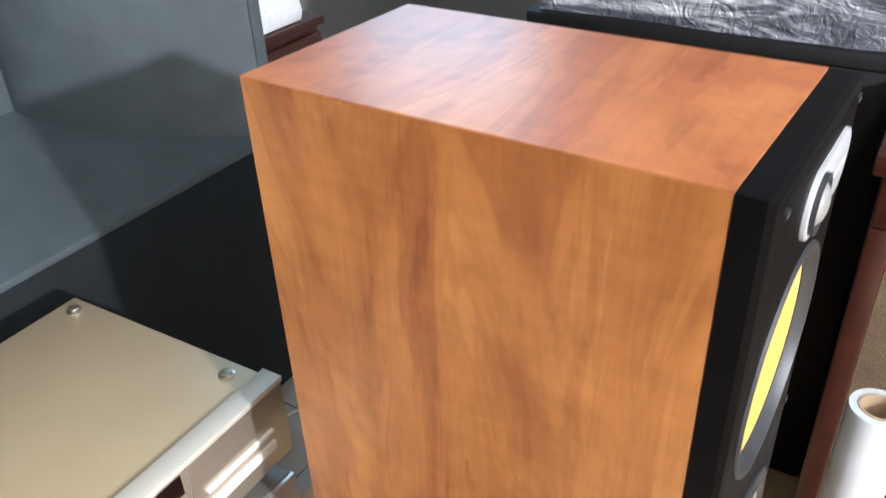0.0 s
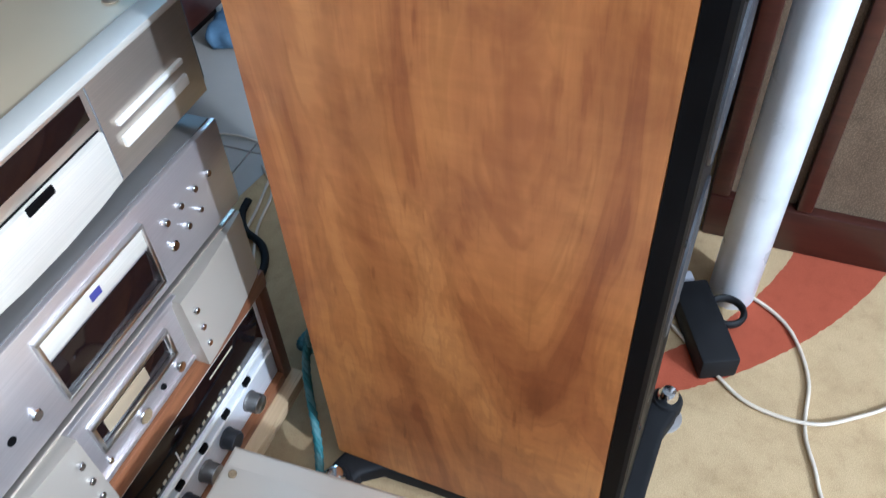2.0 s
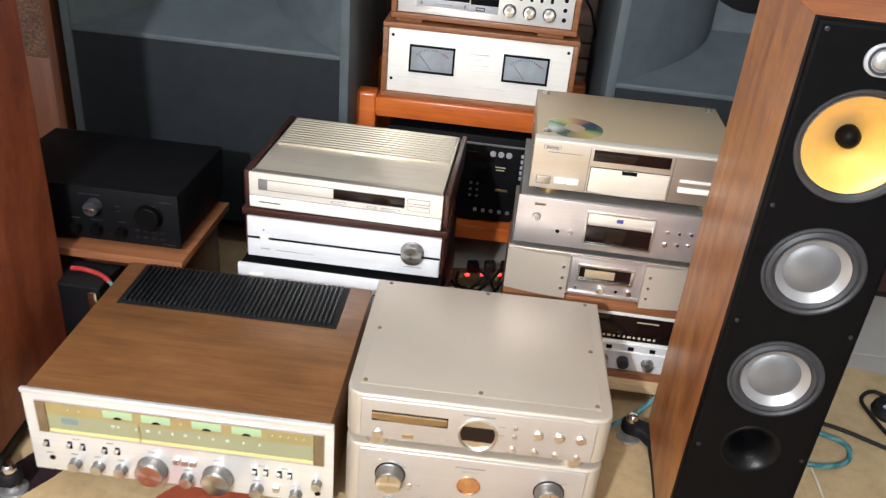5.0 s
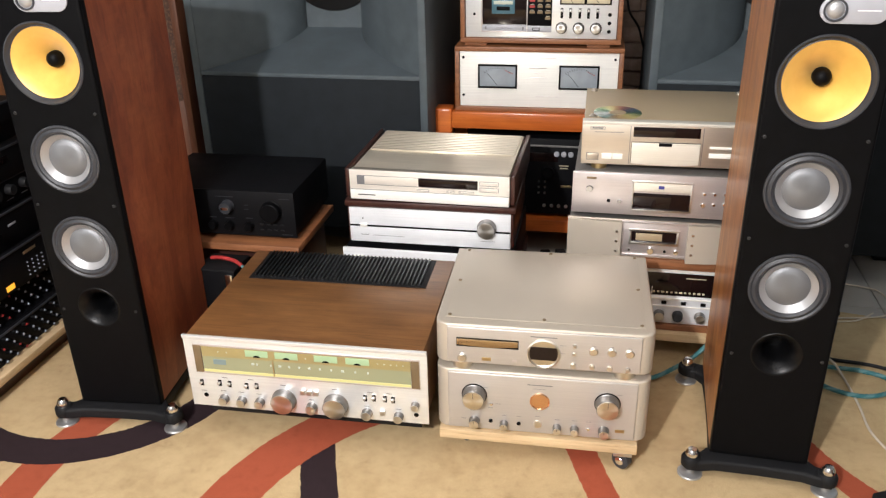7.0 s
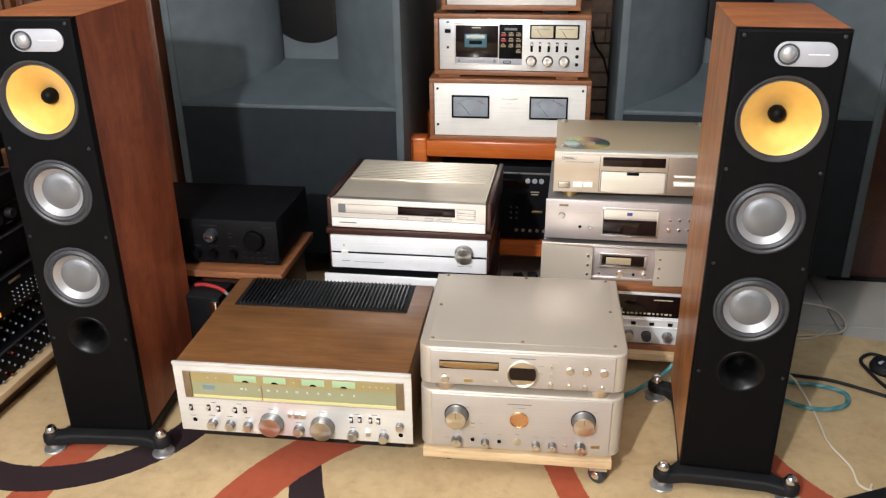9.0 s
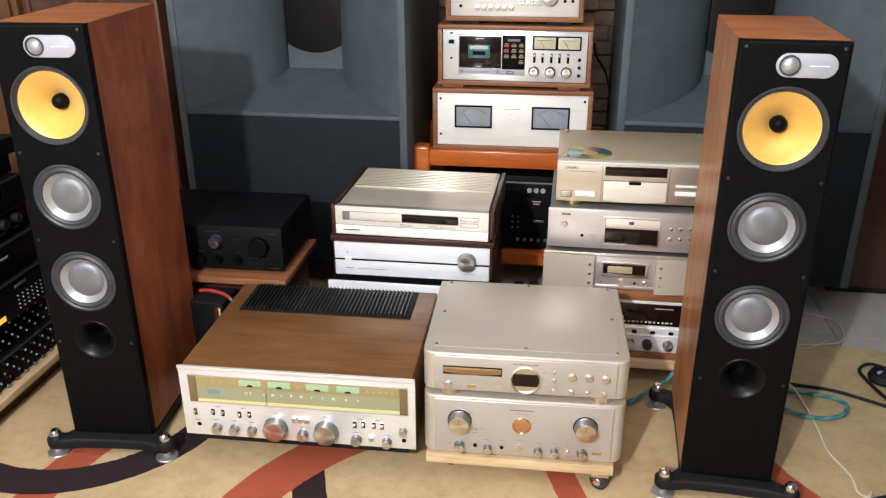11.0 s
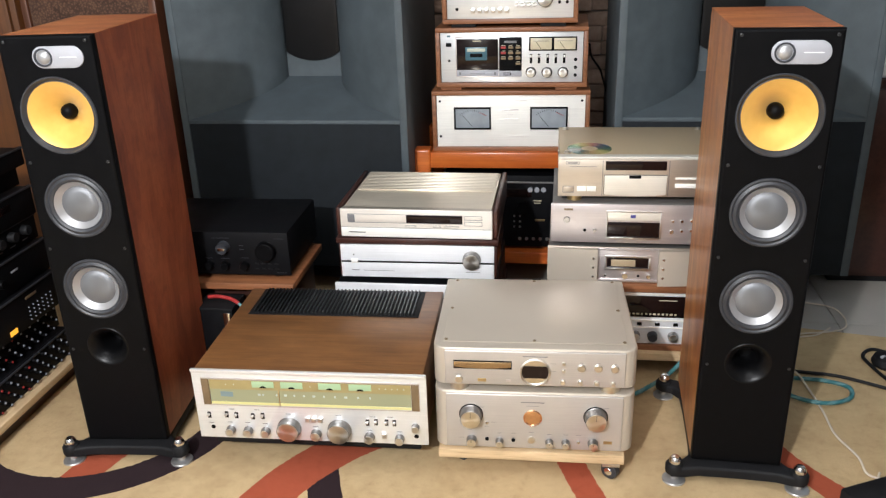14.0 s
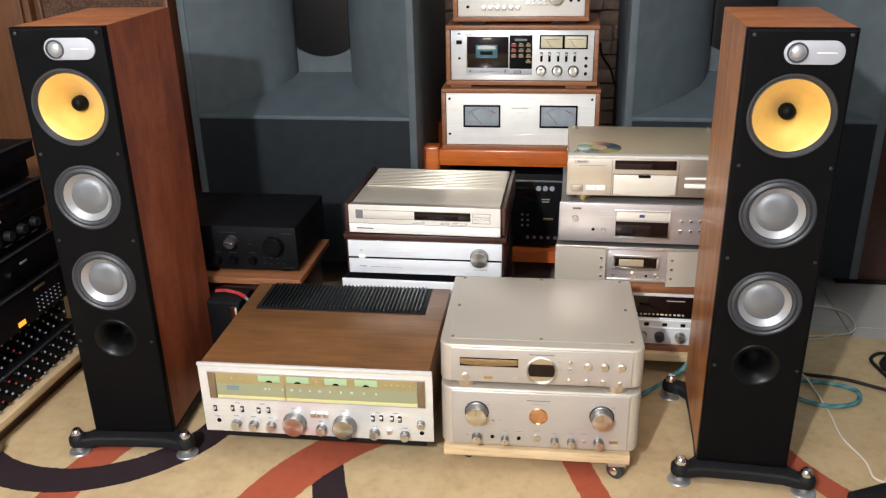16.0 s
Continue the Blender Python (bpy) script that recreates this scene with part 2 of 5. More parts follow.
CAP_PALE = plain("pale_knob_cap", (0.32, 0.35, 0.42), 0.4)
PORT_GLOSS = plain("glossy_black_port", (0.003, 0.003, 0.0035), 0.34, 0, 0.1, 30, 900, 0.0, 0.22)
SLAT_BLACK = plain("semi_gloss_black", (0.010, 0.011, 0.012), 0.34, 0, 0.2, 30, 900, 0.0, 0.5)
BOLT_GREY = plain("dark_bolt_metal", (0.05, 0.05, 0.05), 0.35, 0.6)
TAPE_BLUE = plain("blue_tape_label", (0.06, 0.145, 0.19), 0.3)
WALL = plain("painted_wall", (0.22, 0.215, 0.205), 0.8, 0, 0.06, 3, 200, 0.2)
CEILING = plain("white_ceiling", (0.45, 0.45, 0.45), 0.9, 0, 0.03, 2, 200, 0.1)
TILE = plain("pale_floor_tile", (0.38, 0.355, 0.315), 0.3, 0, 0.06, 7, 300, 0.03)
GROUT = plain("grey_grout", (0.17, 0.16, 0.15), 0.9)
LACE = plain("white_lace", (0.75, 0.77, 0.80), 0.9, 0, 0.08, 80, 300, 0.5)
WINDOW_SILVER = brushed("drawer_silver", (0.84, 0.80, 0.70), 0.34, 0.3)
DIAL_GLOW = glowing("lit_dial", (0.60, 0.60, 0.36), 0.30, (0.20, 0.19, 0.10))
DIAL_LINE = glowing("lit_dial_line", (0.90, 0.84, 0.36), 0.6, (0.3, 0.27, 0.1))
METER_GLOW = glowing("lit_green_meter", (0.52, 0.72, 0.36), 0.5, (0.22, 0.28, 0.17))
DIAL_BLUE = glowing("lit_blue_mark", (0.50, 0.66, 0.60), 0.45)
LED_RED = glowing("red_led", (1.0, 0.03, 0.02), 6)
LED_ORANGE = glowing("orange_led", (1.0, 0.42, 0.02), 1.5)
LED_BLUE = glowing("blue_badge", (0.05, 0.05, 0.6), 0.4)


def kevlar():
    m, n, l, p = mat("yellow_kevlar")
    v = coords(n, l, (1, 1, 1))
    ch = n.new("ShaderNodeTexChecker")
    ch.inputs["Scale"].default_value = 700
    l.new(v, ch.inputs["Vector"])
    a = noise_tex(n, l, v, 40, 4)
    base = ramp(n, l, a, [(0.3, (0.72, 0.425, 0.082)), (0.7, (0.80, 0.49, 0.105))])
    l.new(mix(n, l, base, (0.76, 0.42, 0.08), 0.15), p.inputs["Base Color"])
    p.inputs["Roughness"].default_value, p.inputs["Metallic"].default_value = 0.42, 0.15
    p.inputs["Sheen Weight"].default_value = 0.2
    bump(n, l, p, ch.outputs["Fac"], 0.15, 0.0003)
    return m


def stone():
    m, n, l, p = mat("brown_stone")
    v = coords(n, l, (1, 1, 1))
    oi = n.new("ShaderNodeObjectInfo")
    a = noise_tex(n, l, v, 22, 6, 0.65)
    base = ramp(n, l, a, [(0.3, (0.31, 0.215, 0.16)), (0.55, (0.43, 0.31, 0.24)), (0.75, (0.52, 0.41, 0.33))])
    shade = ramp(n, l, oi.outputs["Random"], [(0.0, (0.7, 0.7, 0.7)), (1.0, (1.0, 0.96, 0.92))])
    l.new(mix(n, l, base, shade, 1.0, "MULTIPLY"), p.inputs["Base Color"])
    p.inputs["Roughness"].default_value = 0.8
    bump(n, l, p, a, 0.7, 0.006)
    return m


def cloth(name, dark, light, scale=420):
    m, n, l, p = mat(name)
    v = coords(n, l, (1, 1, 1))
    ch = n.new("ShaderNodeTexVoronoi")
    ch.inputs["Scale"].default_value = scale
    l.new(v, ch.inputs["Vector"])
    a = noise_tex(n, l, v, 25, 4)
    c = mix(n, l, ramp(n, l, ch.outputs["Distance"], [(0.15, light), (0.6, dark)]), ramp(n, l, a, [(0.3, dark), (0.75, light)]), 0.4)
    l.new(c, p.inputs["Base Color"])
    p.inputs["Roughness"].default_value = 0.9
    bump(n, l, p, ch.outputs["Distance"], 0.5, 0.001)
    return m


def rug_material():
    """Beige pile with sweeping terracotta and aubergine bands: (cx, cy, radius, half width, x range, y range, widening along x)."""
    m, n, l, p = mat("rug_pile")
    v = coords(n, l, (1, 1, 1))
    wob = n.new("ShaderNodeTexNoise")
    wob.inputs["Scale"].default_value = 90
    wob.inputs["Detail"].default_value = 3
    l.new(v, wob.inputs["Vector"])
    off = n.new("ShaderNodeVectorMath")
    off.operation = "MULTIPLY_ADD"
    off.inputs[1].default_value, off.inputs[2].default_value = (0.008, 0.008, 0), (-0.004, -0.004, 0)
    l.new(wob.outputs["Color"], off.inputs[0])
    add = n.new("ShaderNodeVectorMath")
    l.new(v, add.inputs[0])
    l.new(off.outputs[0], add.inputs[1])
    sep = n.new("ShaderNodeSeparateXYZ")
    l.new(add.outputs[0], sep.inputs[0])

    def math(op, a, b):
        k = n.new("ShaderNodeMath")
        k.operation = op
        for s, q in zip(k.inputs, (a, b)):
            if isinstance(q, (int, float)):
                s.default_value = q
            else:
                l.new(q, s)
        return k.outputs[0]

    def band(cx, cy, r, hw, xr, yr, widen=0.0):
        dx, dy = math("SUBTRACT", sep.outputs[0], cx), math("SUBTRACT", sep.outputs[1], cy)
        d = math("SQRT", math("ADD", math("MULTIPLY", dx, dx), math("MULTIPLY", dy, dy)), 0)
        half = math("ADD", math("MULTIPLY", sep.outputs[0], widen), hw)
        k = math("LESS_THAN", math("ABSOLUTE", math("SUBTRACT", d, r), 0), half)
        for s, (lo, hi) in ((0, xr), (1, yr)):
            k = math("MULTIPLY", k, math("GREATER_THAN", sep.outputs[s], lo))
            k = math("MULTIPLY", k, math("LESS_THAN", sep.outputs[s], hi))
        return k

    fibres, clouds = noise_tex(n, l, v, 620, 3, 0.7), noise_tex(n, l, v, 7, 8, 0.68)

    def pile(dark, light):
        return ramp(n, l, fibres, [(0.25, dark), (0.75, light)])

    beige = mix(n, l, pile((0.42, 0.300, 0.150), (0.68, 0.52, 0.300)), ramp(n, l, clouds, [(0.32, (0.80, 0.77, 0.73)), (0.5, (0.96, 0.95, 0.94)), (0.66, (1.05, 1.05, 1.05))]), 1.0, "MULTIPLY")
    red, plum = pile((0.28, 0.062, 0.030), (0.46, 0.112, 0.054)), pile((0.016, 0.009, 0.011), (0.042, 0.026, 0.030))
    grime = ramp(n, l, noise_tex(n, l, v, 38, 6, 0.7), [(0.30, (0.80, 0.77, 0.73)), (0.46, (0.97, 0.965, 0.96)), (0.70, (1.05, 1.05, 1.05))])
    col = beige
    for tint, *b in (
        (red, -0.410, -0.265, 0.694, 0.047, (-1.4, -0.93), (-0.8, 0.05)),
        (plum, -1.176, 0.170, 0.360, 0.045, (-2.0, -0.78), (-0.6, 0.12)),
        (plum, 2.058, 0.792, 2.698, 0.040, (-0.7, -0.2), (-0.7, -0.02)),
        (red, -0.015, -0.394, 0.632, 0.061, (-0.9, -0.29), (-0.8, 0.2)),
        (red, 2.813, 0.933, 2.861, 0.033, (-0.1, 0.5), (-0.7, 0.3)),
        (red, 1.224, 0.409, 0.687, -0.0427, (0.5, 1.6), (-0.6, 0.24), 0.1106),
    ):
        col = mix(n, l, col, tint, band(*b))
    l.new(mix(n, l, col, grime, 0.75, "MULTIPLY"), p.inputs["Base Color"])
    p.inputs["Roughness"].default_value = 0.95
    p.inputs["Specular IOR Level"].default_value = 0.15
    bump(n, l, p, fibres, 0.7, 0.0018)
    return m


def turned(m, amount):
    """Lathe-turned or spun sheen round the y axis."""
    t = m.node_tree.nodes.new("ShaderNodeTangent")
    t.direction_type, t.axis = "RADIAL", "Y"
    p = m.node_tree.nodes["Principled BSDF"]
    m.node_tree.links.new(t.outputs[0], p.inputs["Tangent"])
    p.inputs["Anisotropic"].default_value = amount


KEVLAR, STONE, RUG = kevlar(), stone(), rug_material()
turned(KEVLAR, 0.85)
KEVLAR.node_tree.nodes["Principled BSDF"].inputs["Metallic"].default_value = 0.22
for m in (KNOB_METAL, KNOB_ROSE):
    turned(m, 0.8)
turned(CONE_GREY, 0.5)
BROWN_CLOTH = cloth("brown_grille_cloth", (0.075, 0.048, 0.026), (0.20, 0.14, 0.085))
CANE = cloth("cane_grille", (0.035, 0.015, 0.009), (0.15, 0.078, 0.044), 130)


# ---- mesh helpers ----
def thing(name, loc, yaw, label, category, group="", kind=""):
    ob = new(name)
    ob.matrix_basis = pose(*loc, 0, 0, yaw)
    return tagged(ob, label, category, group, kind)


def part(name, bm, material, parent=None, label="", sharp=35):
    """Links a bmesh as one mesh object under a thing or a part."""
    for f in bm.faces:
        f.smooth = True
    for e in bm.edges:
        e.smooth = not (len(e.link_faces) != 2 or e.calc_face_angle(0) > radians(sharp))
    me = bpy.data.meshes.new(name)
    bm.to_mesh(me)
    bm.free()
    me.materials.append(material)
    ob = new(name, me)
    ob.parent = parent
    return tagged(ob, label)


def twin(name, ob, parent, m):
    """Another object on the same mesh."""
    o = new(name, ob.data)
    o.parent = parent
    o.matrix_basis = m
    return o


def box(x0, x1, y0, y1, z0, z1, bev=0.002, seg=2, bm=None):
    b = bmesh.new()
    bmesh.ops.create_cube(b, size=1, matrix=Matrix.Translation(((x0 + x1) / 2, (y0 + y1) / 2, (z0 + z1) / 2)) @ Matrix.Diagonal((x1 - x0, y1 - y0, z1 - z0, 1)))
    if bev:
        bmesh.ops.bevel(b, geom=b.edges[:], offset=min(bev, 0.45 * min(x1 - x0, y1 - y0, z1 - z0)), segments=seg, profile=0.5, affect="EDGES")
    return join(bm, b) if bm else b


def join(bm, other):
    me = bpy.data.meshes.new("joined")
    other.to_mesh(me)
    other.free()
    bm.from_mesh(me)
    bpy.data.meshes.remove(me)
    return bm


def lathe(profile, x, z, seg=32, y=0.0):
    """Turns (radius, y) pairs round an axis along y through (x, z)."""
    b = bmesh.new()
    rings = []
    for r, dy in profile:
        if r < 1e-6:
            rings.append([b.verts.new((x, y + dy, z))])
        else:
            rings.append([b.verts.new((x + r * math.cos(a), y + dy, z + r * math.sin(a))) for a in (2 * math.pi * k / seg for k in range(seg))])
    for p, q in zip(rings, rings[1:]):
        for k in range(seg):
            j = (k + 1) % seg
            if len(p) == 1 and len(q) > 1:
                b.faces.new((p[0], q[k], q[j]))
            elif len(q) == 1 and len(p) > 1:
                b.faces.new((p[k], q[0], p[j]))
            elif len(p) > 1:
                b.faces.new((p[k], q[k], q[j], p[j]))
    bmesh.ops.recalc_face_normals(b, faces=b.faces[:])
    return b


def upright(profile, x, y, seg=24):
    """Turns (radius, z) pairs round an upright axis through (x, y)."""
    b = lathe(profile, 0, 0, seg)
    bmesh.ops.transform(b, matrix=Matrix.Translation((x, y, 0)) @ Matrix.Rotation(radians(90), 4, "X"), verts=b.verts[:])
    return b


def knob(x, z, r, d, y=0.0, seg=28):
    """A turned knob that stands d out of the face."""
    return lathe([(r * 1.06, 0), (r * 1.06, -d * 0.12), (r, -d * 0.16), (r * 0.97, -d * 0.9), (r * 0.88, -d), (r * 0.3, -d * 0.985), (0, -d * 0.98)], x, z, seg, y)


def prism(outline, y0, y1, bev=0.0):
    """An (x, z) outline pushed through from y0 to y1."""
    b = bmesh.new()
    a = [b.verts.new((x, y0, z)) for x, z in outline]
    f = b.faces.new(a)
    r = bmesh.ops.extrude_face_region(b, geom=[f])
    bmesh.ops.translate(b, vec=(0, y1 - y0, 0), verts=[v for v in r["geom"] if isinstance(v, bmesh.types.BMVert)])
    bmesh.ops.recalc_face_normals(b, faces=b.faces[:])
    if bev:
        front = [e for e in b.edges if all(abs(v.co.y - y0) < 1e-6 for v in e.verts)]
        bmesh.ops.bevel(b, geom=front, offset=bev, segments=2, profile=0.5, affect="EDGES")
    return b


def slab(outline, z0, z1, bev=0.0):
    """An (x, y) outline raised from z0 to z1, its top edge rounded."""
    b = bmesh.new()
    a = [b.verts.new((x, y, z0)) for x, y in outline]
    f = b.faces.new(a)
    r = bmesh.ops.extrude_face_region(b, geom=[f])
    bmesh.ops.translate(b, vec=(0, 0, z1 - z0), verts=[v for v in r["geom"] if isinstance(v, bmesh.types.BMVert)])
    bmesh.ops.recalc_face_normals(b, faces=b.faces[:])
    if bev:
        top = [e for e in b.edges if all(abs(v.co.z - z1) < 1e-6 for v in e.verts)]
        bmesh.ops.bevel(b, geom=top, offset=bev, segments=3, profile=0.5, affect="EDGES")
    return b


def stadium(cx, cz, w, h, seg=12):
    r = min(w, h) / 2
    pts = []
    for sx, sz, a0 in ((1, 1, 0), (-1, 1, 90), (-1, -1, 180), (1, -1, 270)):
        for k in range(seg + 1):
            a = radians(a0 + 90 * k / seg)
            pts.append((cx + sx * (w / 2 - r) + r * math.cos(a), cz + sz * (h / 2 - r) + r * math.sin(a)))
    out = []
    for q in pts:
        if not out or abs(q[0] - out[-1][0]) + abs(q[1] - out[-1][1]) > 1e-6:
            out.append(q)
    if abs(out[0][0] - out[-1][0]) + abs(out[0][1] - out[-1][1]) < 1e-6:
        out.pop()
    return out


def cable(name, points, r, material, label, category="cable", twist=None):
    """A cable along smooth points; twist: a second strand's material, wound round the first."""
    root = thing(name, (0, 0, 0), 0, label, category)
    strands = [(material, 0.0)] if not twist else [(material, 0.0), (twist, math.pi), (material, math.pi / 2), (twist, 3 * math.pi / 2)]
    pts = [Vector(p) for p in points]
    fine = []
    for k in range(len(pts) - 1):
        p0, p1, p2, p3 = pts[max(k - 1, 0)], pts[k], pts[k + 1], pts[min(k + 2, len(pts) - 1)]
        for s in range(10):
            t = s / 10
            fine.append(0.5 * ((2 * p1) + (p2 - p0) * t + (2 * p0 - 5 * p1 + 4 * p2 - p3) * t * t + (3 * p1 - p0 - 3 * p2 + p3) * t ** 3))
    fine.append(pts[-1])
    for material_k, phase in strands:
        b, rings, run = bmesh.new(), [], 0.0
        rr = r if not twist else r * 0.55
        for k, q in enumerate(fine):
            d = (fine[min(k + 1, len(fine) - 1)] - fine[max(k - 1, 0)]).normalized()
            side = d.cross(Vector((0, 0, 1)))
            side = side.normalized() if side.length > 1e-4 else Vector((1, 0, 0))
            up = side.cross(d)
            run += (q - fine[k - 1]).length if k else 0
            c = q.copy()
            if twist:
                a = run / (r * 7) * 2 * math.pi + phase
                c += (side * math.cos(a) + up * math.sin(a)) * r * 0.5
            rings.append([b.verts.new(c + (side * math.cos(w) + up * math.sin(w)) * rr) for w in (2 * math.pi * j / 8 for j in range(8))])
        for p, q in zip(rings, rings[1:]):
            for k in range(8):
                b.faces.new((p[k], p[(k + 1) % 8], q[(k + 1) % 8], q[k]))
        b.faces.new(rings[0][::-1])
        b.faces.new(rings[-1])
        part("strand" if twist else "jacket", b, material_k, root, sharp=60)
    return root


def pierce(ob, cutters):
    """Cuts round holes into a mesh for good."""
    tools = []
    for b in cutters:
        me = bpy.data.meshes.new("cutter")
        b.to_mesh(me)
        b.free()
        c = new("cutter", me)
        c.parent = ob.parent
        tools.append(c)
        md = ob.modifiers.new("hole", "BOOLEAN")
        md.object, md.operation, md.solver = c, "DIFFERENCE", "EXACT"
    dg = bpy.context.evaluated_depsgraph_get()
    me = bpy.data.meshes.new_from_object(ob.evaluated_get(dg))
    ob.modifiers.clear()
    ob.data = me
    for f in me.polygons:
        f.use_smooth = False
    for c in tools:
        bpy.data.objects.remove(c)


# ---- the room ----
def structure(name, bm, material, label):
    return tagged(part(name, bm, material), label, "structure", kind="structure")


FX0, FX1, FY0, FY1, FH = -2.7, 2.6, -3.2, 1.72, 2.6
floor = structure("floor", box(FX0, FX1, FY0, FY1, -0.13, -0.012, 0), GROUT, "grouted slab under pale square floor tiles")
structure("ceiling", box(FX0, FX1, FY0, FY1, FH, FH + 0.1, 0), CEILING, "plain white painted ceiling")
wall_back = structure("wall_north", box(FX0, FX1, FY1, FY1 + 0.12, -0.13, FH + 0.1, 0), WALL, "back wall with brown stone cladding strip")
structure("wall_south", box(FX0, FX1, FY0 - 0.12, FY0, -0.13, FH + 0.1, 0), WALL, "plain painted wall behind the viewer")
structure("wall_west", box(FX0 - 0.12, FX0, FY0 - 0.12, FY1 + 0.12, -0.13, FH + 0.1, 0), WALL, "plain painted side wall")
structure("wall_east", box(FX1, FX1 + 0.12, FY0 - 0.12, FY1 + 0.12, -0.13, FH + 0.1, 0), WALL, "plain grey painted side wall")

rug = part("rug", slab([(-1.75, 1.25), (-1.75, -2.6), (1.55, -2.6), (1.55, 0.66)], -0.005, 0.0, 0.003), RUG)
tagged(rug, "beige pile rug with sweeping terracotta and aubergine bands", "rug")


# ---- floor-standing loudspeakers ----
def driver(root, z, grey=True):
    if grey:
        part("surround", lathe([(0.0745, 0.0), (0.0742, -0.0022), (0.0705, -0.003), (0.067, -0.0008), (0.061, -0.0035), (0.0555, -0.001), (0.0535, 0.006)], 0, z, 48), RUBBER, root, "dark rubber surround")
        part("ring", lathe([(0.0545, 0.004), (0.054, -0.001), (0.0415, 0.010), (0.041, 0.013)], 0, z, 64), RING_METAL, root, "bright polished cone ring")
        part("cone", lathe([(0.0415, 0.0105), (0.038, 0.0075), (0.027, 0.0040), (0.013, 0.0022), (0, 0.0018)], 0, z, 48), CONE_GREY, root, "dished grey aluminium cone")
    else:
        part("surround", lathe([(0.083, 0.0), (0.0822, -0.002), (0.0795, -0.002), (0.0765, 0.003), (0.0735, 0.006), (0.0715, 0.0055), (0.0712, 0.009)], 0, z, 48), RUBBER, root, "thin dark rubber rim")
        part("cone", lathe([(0.0718, 0.0062), (0.069, 0.0075), (0.055, 0.0165), (0.035, 0.033), (0.016, 0.052)], 0, z, 48), KEVLAR, root, "woven yellow cone")
        part("phase_plug", lathe([(0.0165, 0.056), (0.0165, 0.044), (0.0155, 0.037), (0.012, 0.031), (0.006, 0.0275), (0, 0.027)], 0, z, 28), BLACK, root, "black bullet phase plug")


def floor_speaker(loc, yaw, veneer, veneer_top, label, scale=1.0):
    root = thing("floor_speaker", loc, yaw, label, "loudspeaker", "pair of floor-standing loudspeakers")
    root.scale = (scale, scale, scale)
    hw, top, low = 0.099, 1.030, 0.048
    holes = [(0.864, 0.079), (0.664, 0.070), (0.462, 0.070), (0.312, 0.0475)]
    cab = part("cabinet", box(-hw, hw, 0.0225, 0.362, low, top - 0.0012, 0.0006, 1), veneer, root)
    pierce(cab, [lathe([(0, -0.05), (r, -0.05), (r, 0.12), (0, 0.12)], 0, z, 40) for z, r in holes])
    part("top_veneer", box(-hw, hw, 0.0225, 0.362, top - 0.001, top, 0.0004, 1), veneer_top, root)
    baffle = part("baffle", prism([(-hw - 0.0004, low), (hw + 0.0004, low), (hw + 0.0004, top - 0.0005), (-hw - 0.0004, top - 0.0005)], 0.0, 0.022, 0.006), BLACK, root, "satin black front baffle")
    pierce(baffle, [lathe([(0, -0.05), (r, -0.05), (r, 0.05), (0, 0.05)], 0, z, 48) for z, r in holes])
    driver(root, 0.864, False)
    driver(root, 0.664)
    driver(root, 0.462)
    plate = part("tweeter_plate", prism(stadium(0.024, 0.986, 0.108, 0.0445), -0.003, 0.004, 0.0015), TWEETER_GREY, root, "pale grey pill-shaped tweeter plate")
    part("tweeter_rim", lathe([(0.0190, -0.003), (0.0190, -0.006), (0.0162, -0.006), (0.0150, -0.002)], -0.006, 0.986, 36), RUBBER, plate)
    part("tweeter_dome", lathe([(0.0150, -0.002), (0.0132, -0.005), (0.0092, -0.0078), (0.0046, -0.009), (0, -0.0095)], -0.006, 0.986, 32), RING_METAL, plate, "bright metal tweeter dome")
    part("badge", box(0.028, 0.064, -0.0036, -0.0028, 0.9848, 0.9868, 0), SILVER, plate)
    port = part("bass_port", lathe([(0.0500, -0.0002), (0.0485, -0.0010), (0.0462, -0.0004), (0.0425, 0.0022), (0.0375, 0.0065), (0.0325, 0.0125), (0.028, 0.0205), (0.0245, 0.031), (0.0225, 0.075), (0.0, 0.075)], 0, 0.312, 48), PORT_GLOSS, root, "flared black port with dimples")
    dim = None
    for ring, (r, dep) in enumerate(((0.030, 0.0168), (0.0335, 0.0112), (0.037, 0.0074), (0.0405, 0.0042))):
        for k in range(15):
            a = radians(188 + 164 * (k + 0.5 * (ring % 2)) / 14.5)
            c = Matrix.Translation((r * math.cos(a), dep, 0.312 + r * math.sin(a)))
            if dim is None:
                dim = part("dimple", lathe([(0.0012, 0.0005), (0.0009, -0.0005), (0, -0.0008)], 0, 0, 8), PORT_GLOSS, port)
                dim.matrix_basis = c
            else:
                twin("dimple", dim, port, c)
    bolt = None
    for z in (1.018, 0.763, 0.562, 0.305):
        for x in (-0.086, 0.086):
            c = Matrix.Translation((x, 0, z))
            if bolt is None:
                bolt = part("bolt", lathe([(0.0034, 0.0), (0.0034, -0.0016), (0.0024, -0.0020), (0.0018, -0.0006), (0, -0.0006)], 0, 0, 14), BOLT_GREY, root)
                bolt.matrix_basis = c
            else:
                twin("bolt", bolt, root, c)
    half = [(0.0, -0.024), (0.088, -0.026), (0.118, -0.035), (0.145, -0.037), (0.154, -0.018), (0.143, 0.000), (0.118, 0.006), (0.100, 0.030), (0.097, 0.100)]
    front = half + [(x, 0.328 - y) for x, y in half[::-1]]
    base = slab(front + [(-x, y) for x, y in front[::-1] if x > 0], 0.022, 0.046, 0.007)
    for y in (-0.018, 0.346):
        for x in (-0.137, 0.137):
            join(base, upright([(0, 0.024), (0.020, 0.024), (0.0215, 0.028), (0.0215, 0.044), (0.018, 0.049), (0, 0.049)], x, y))
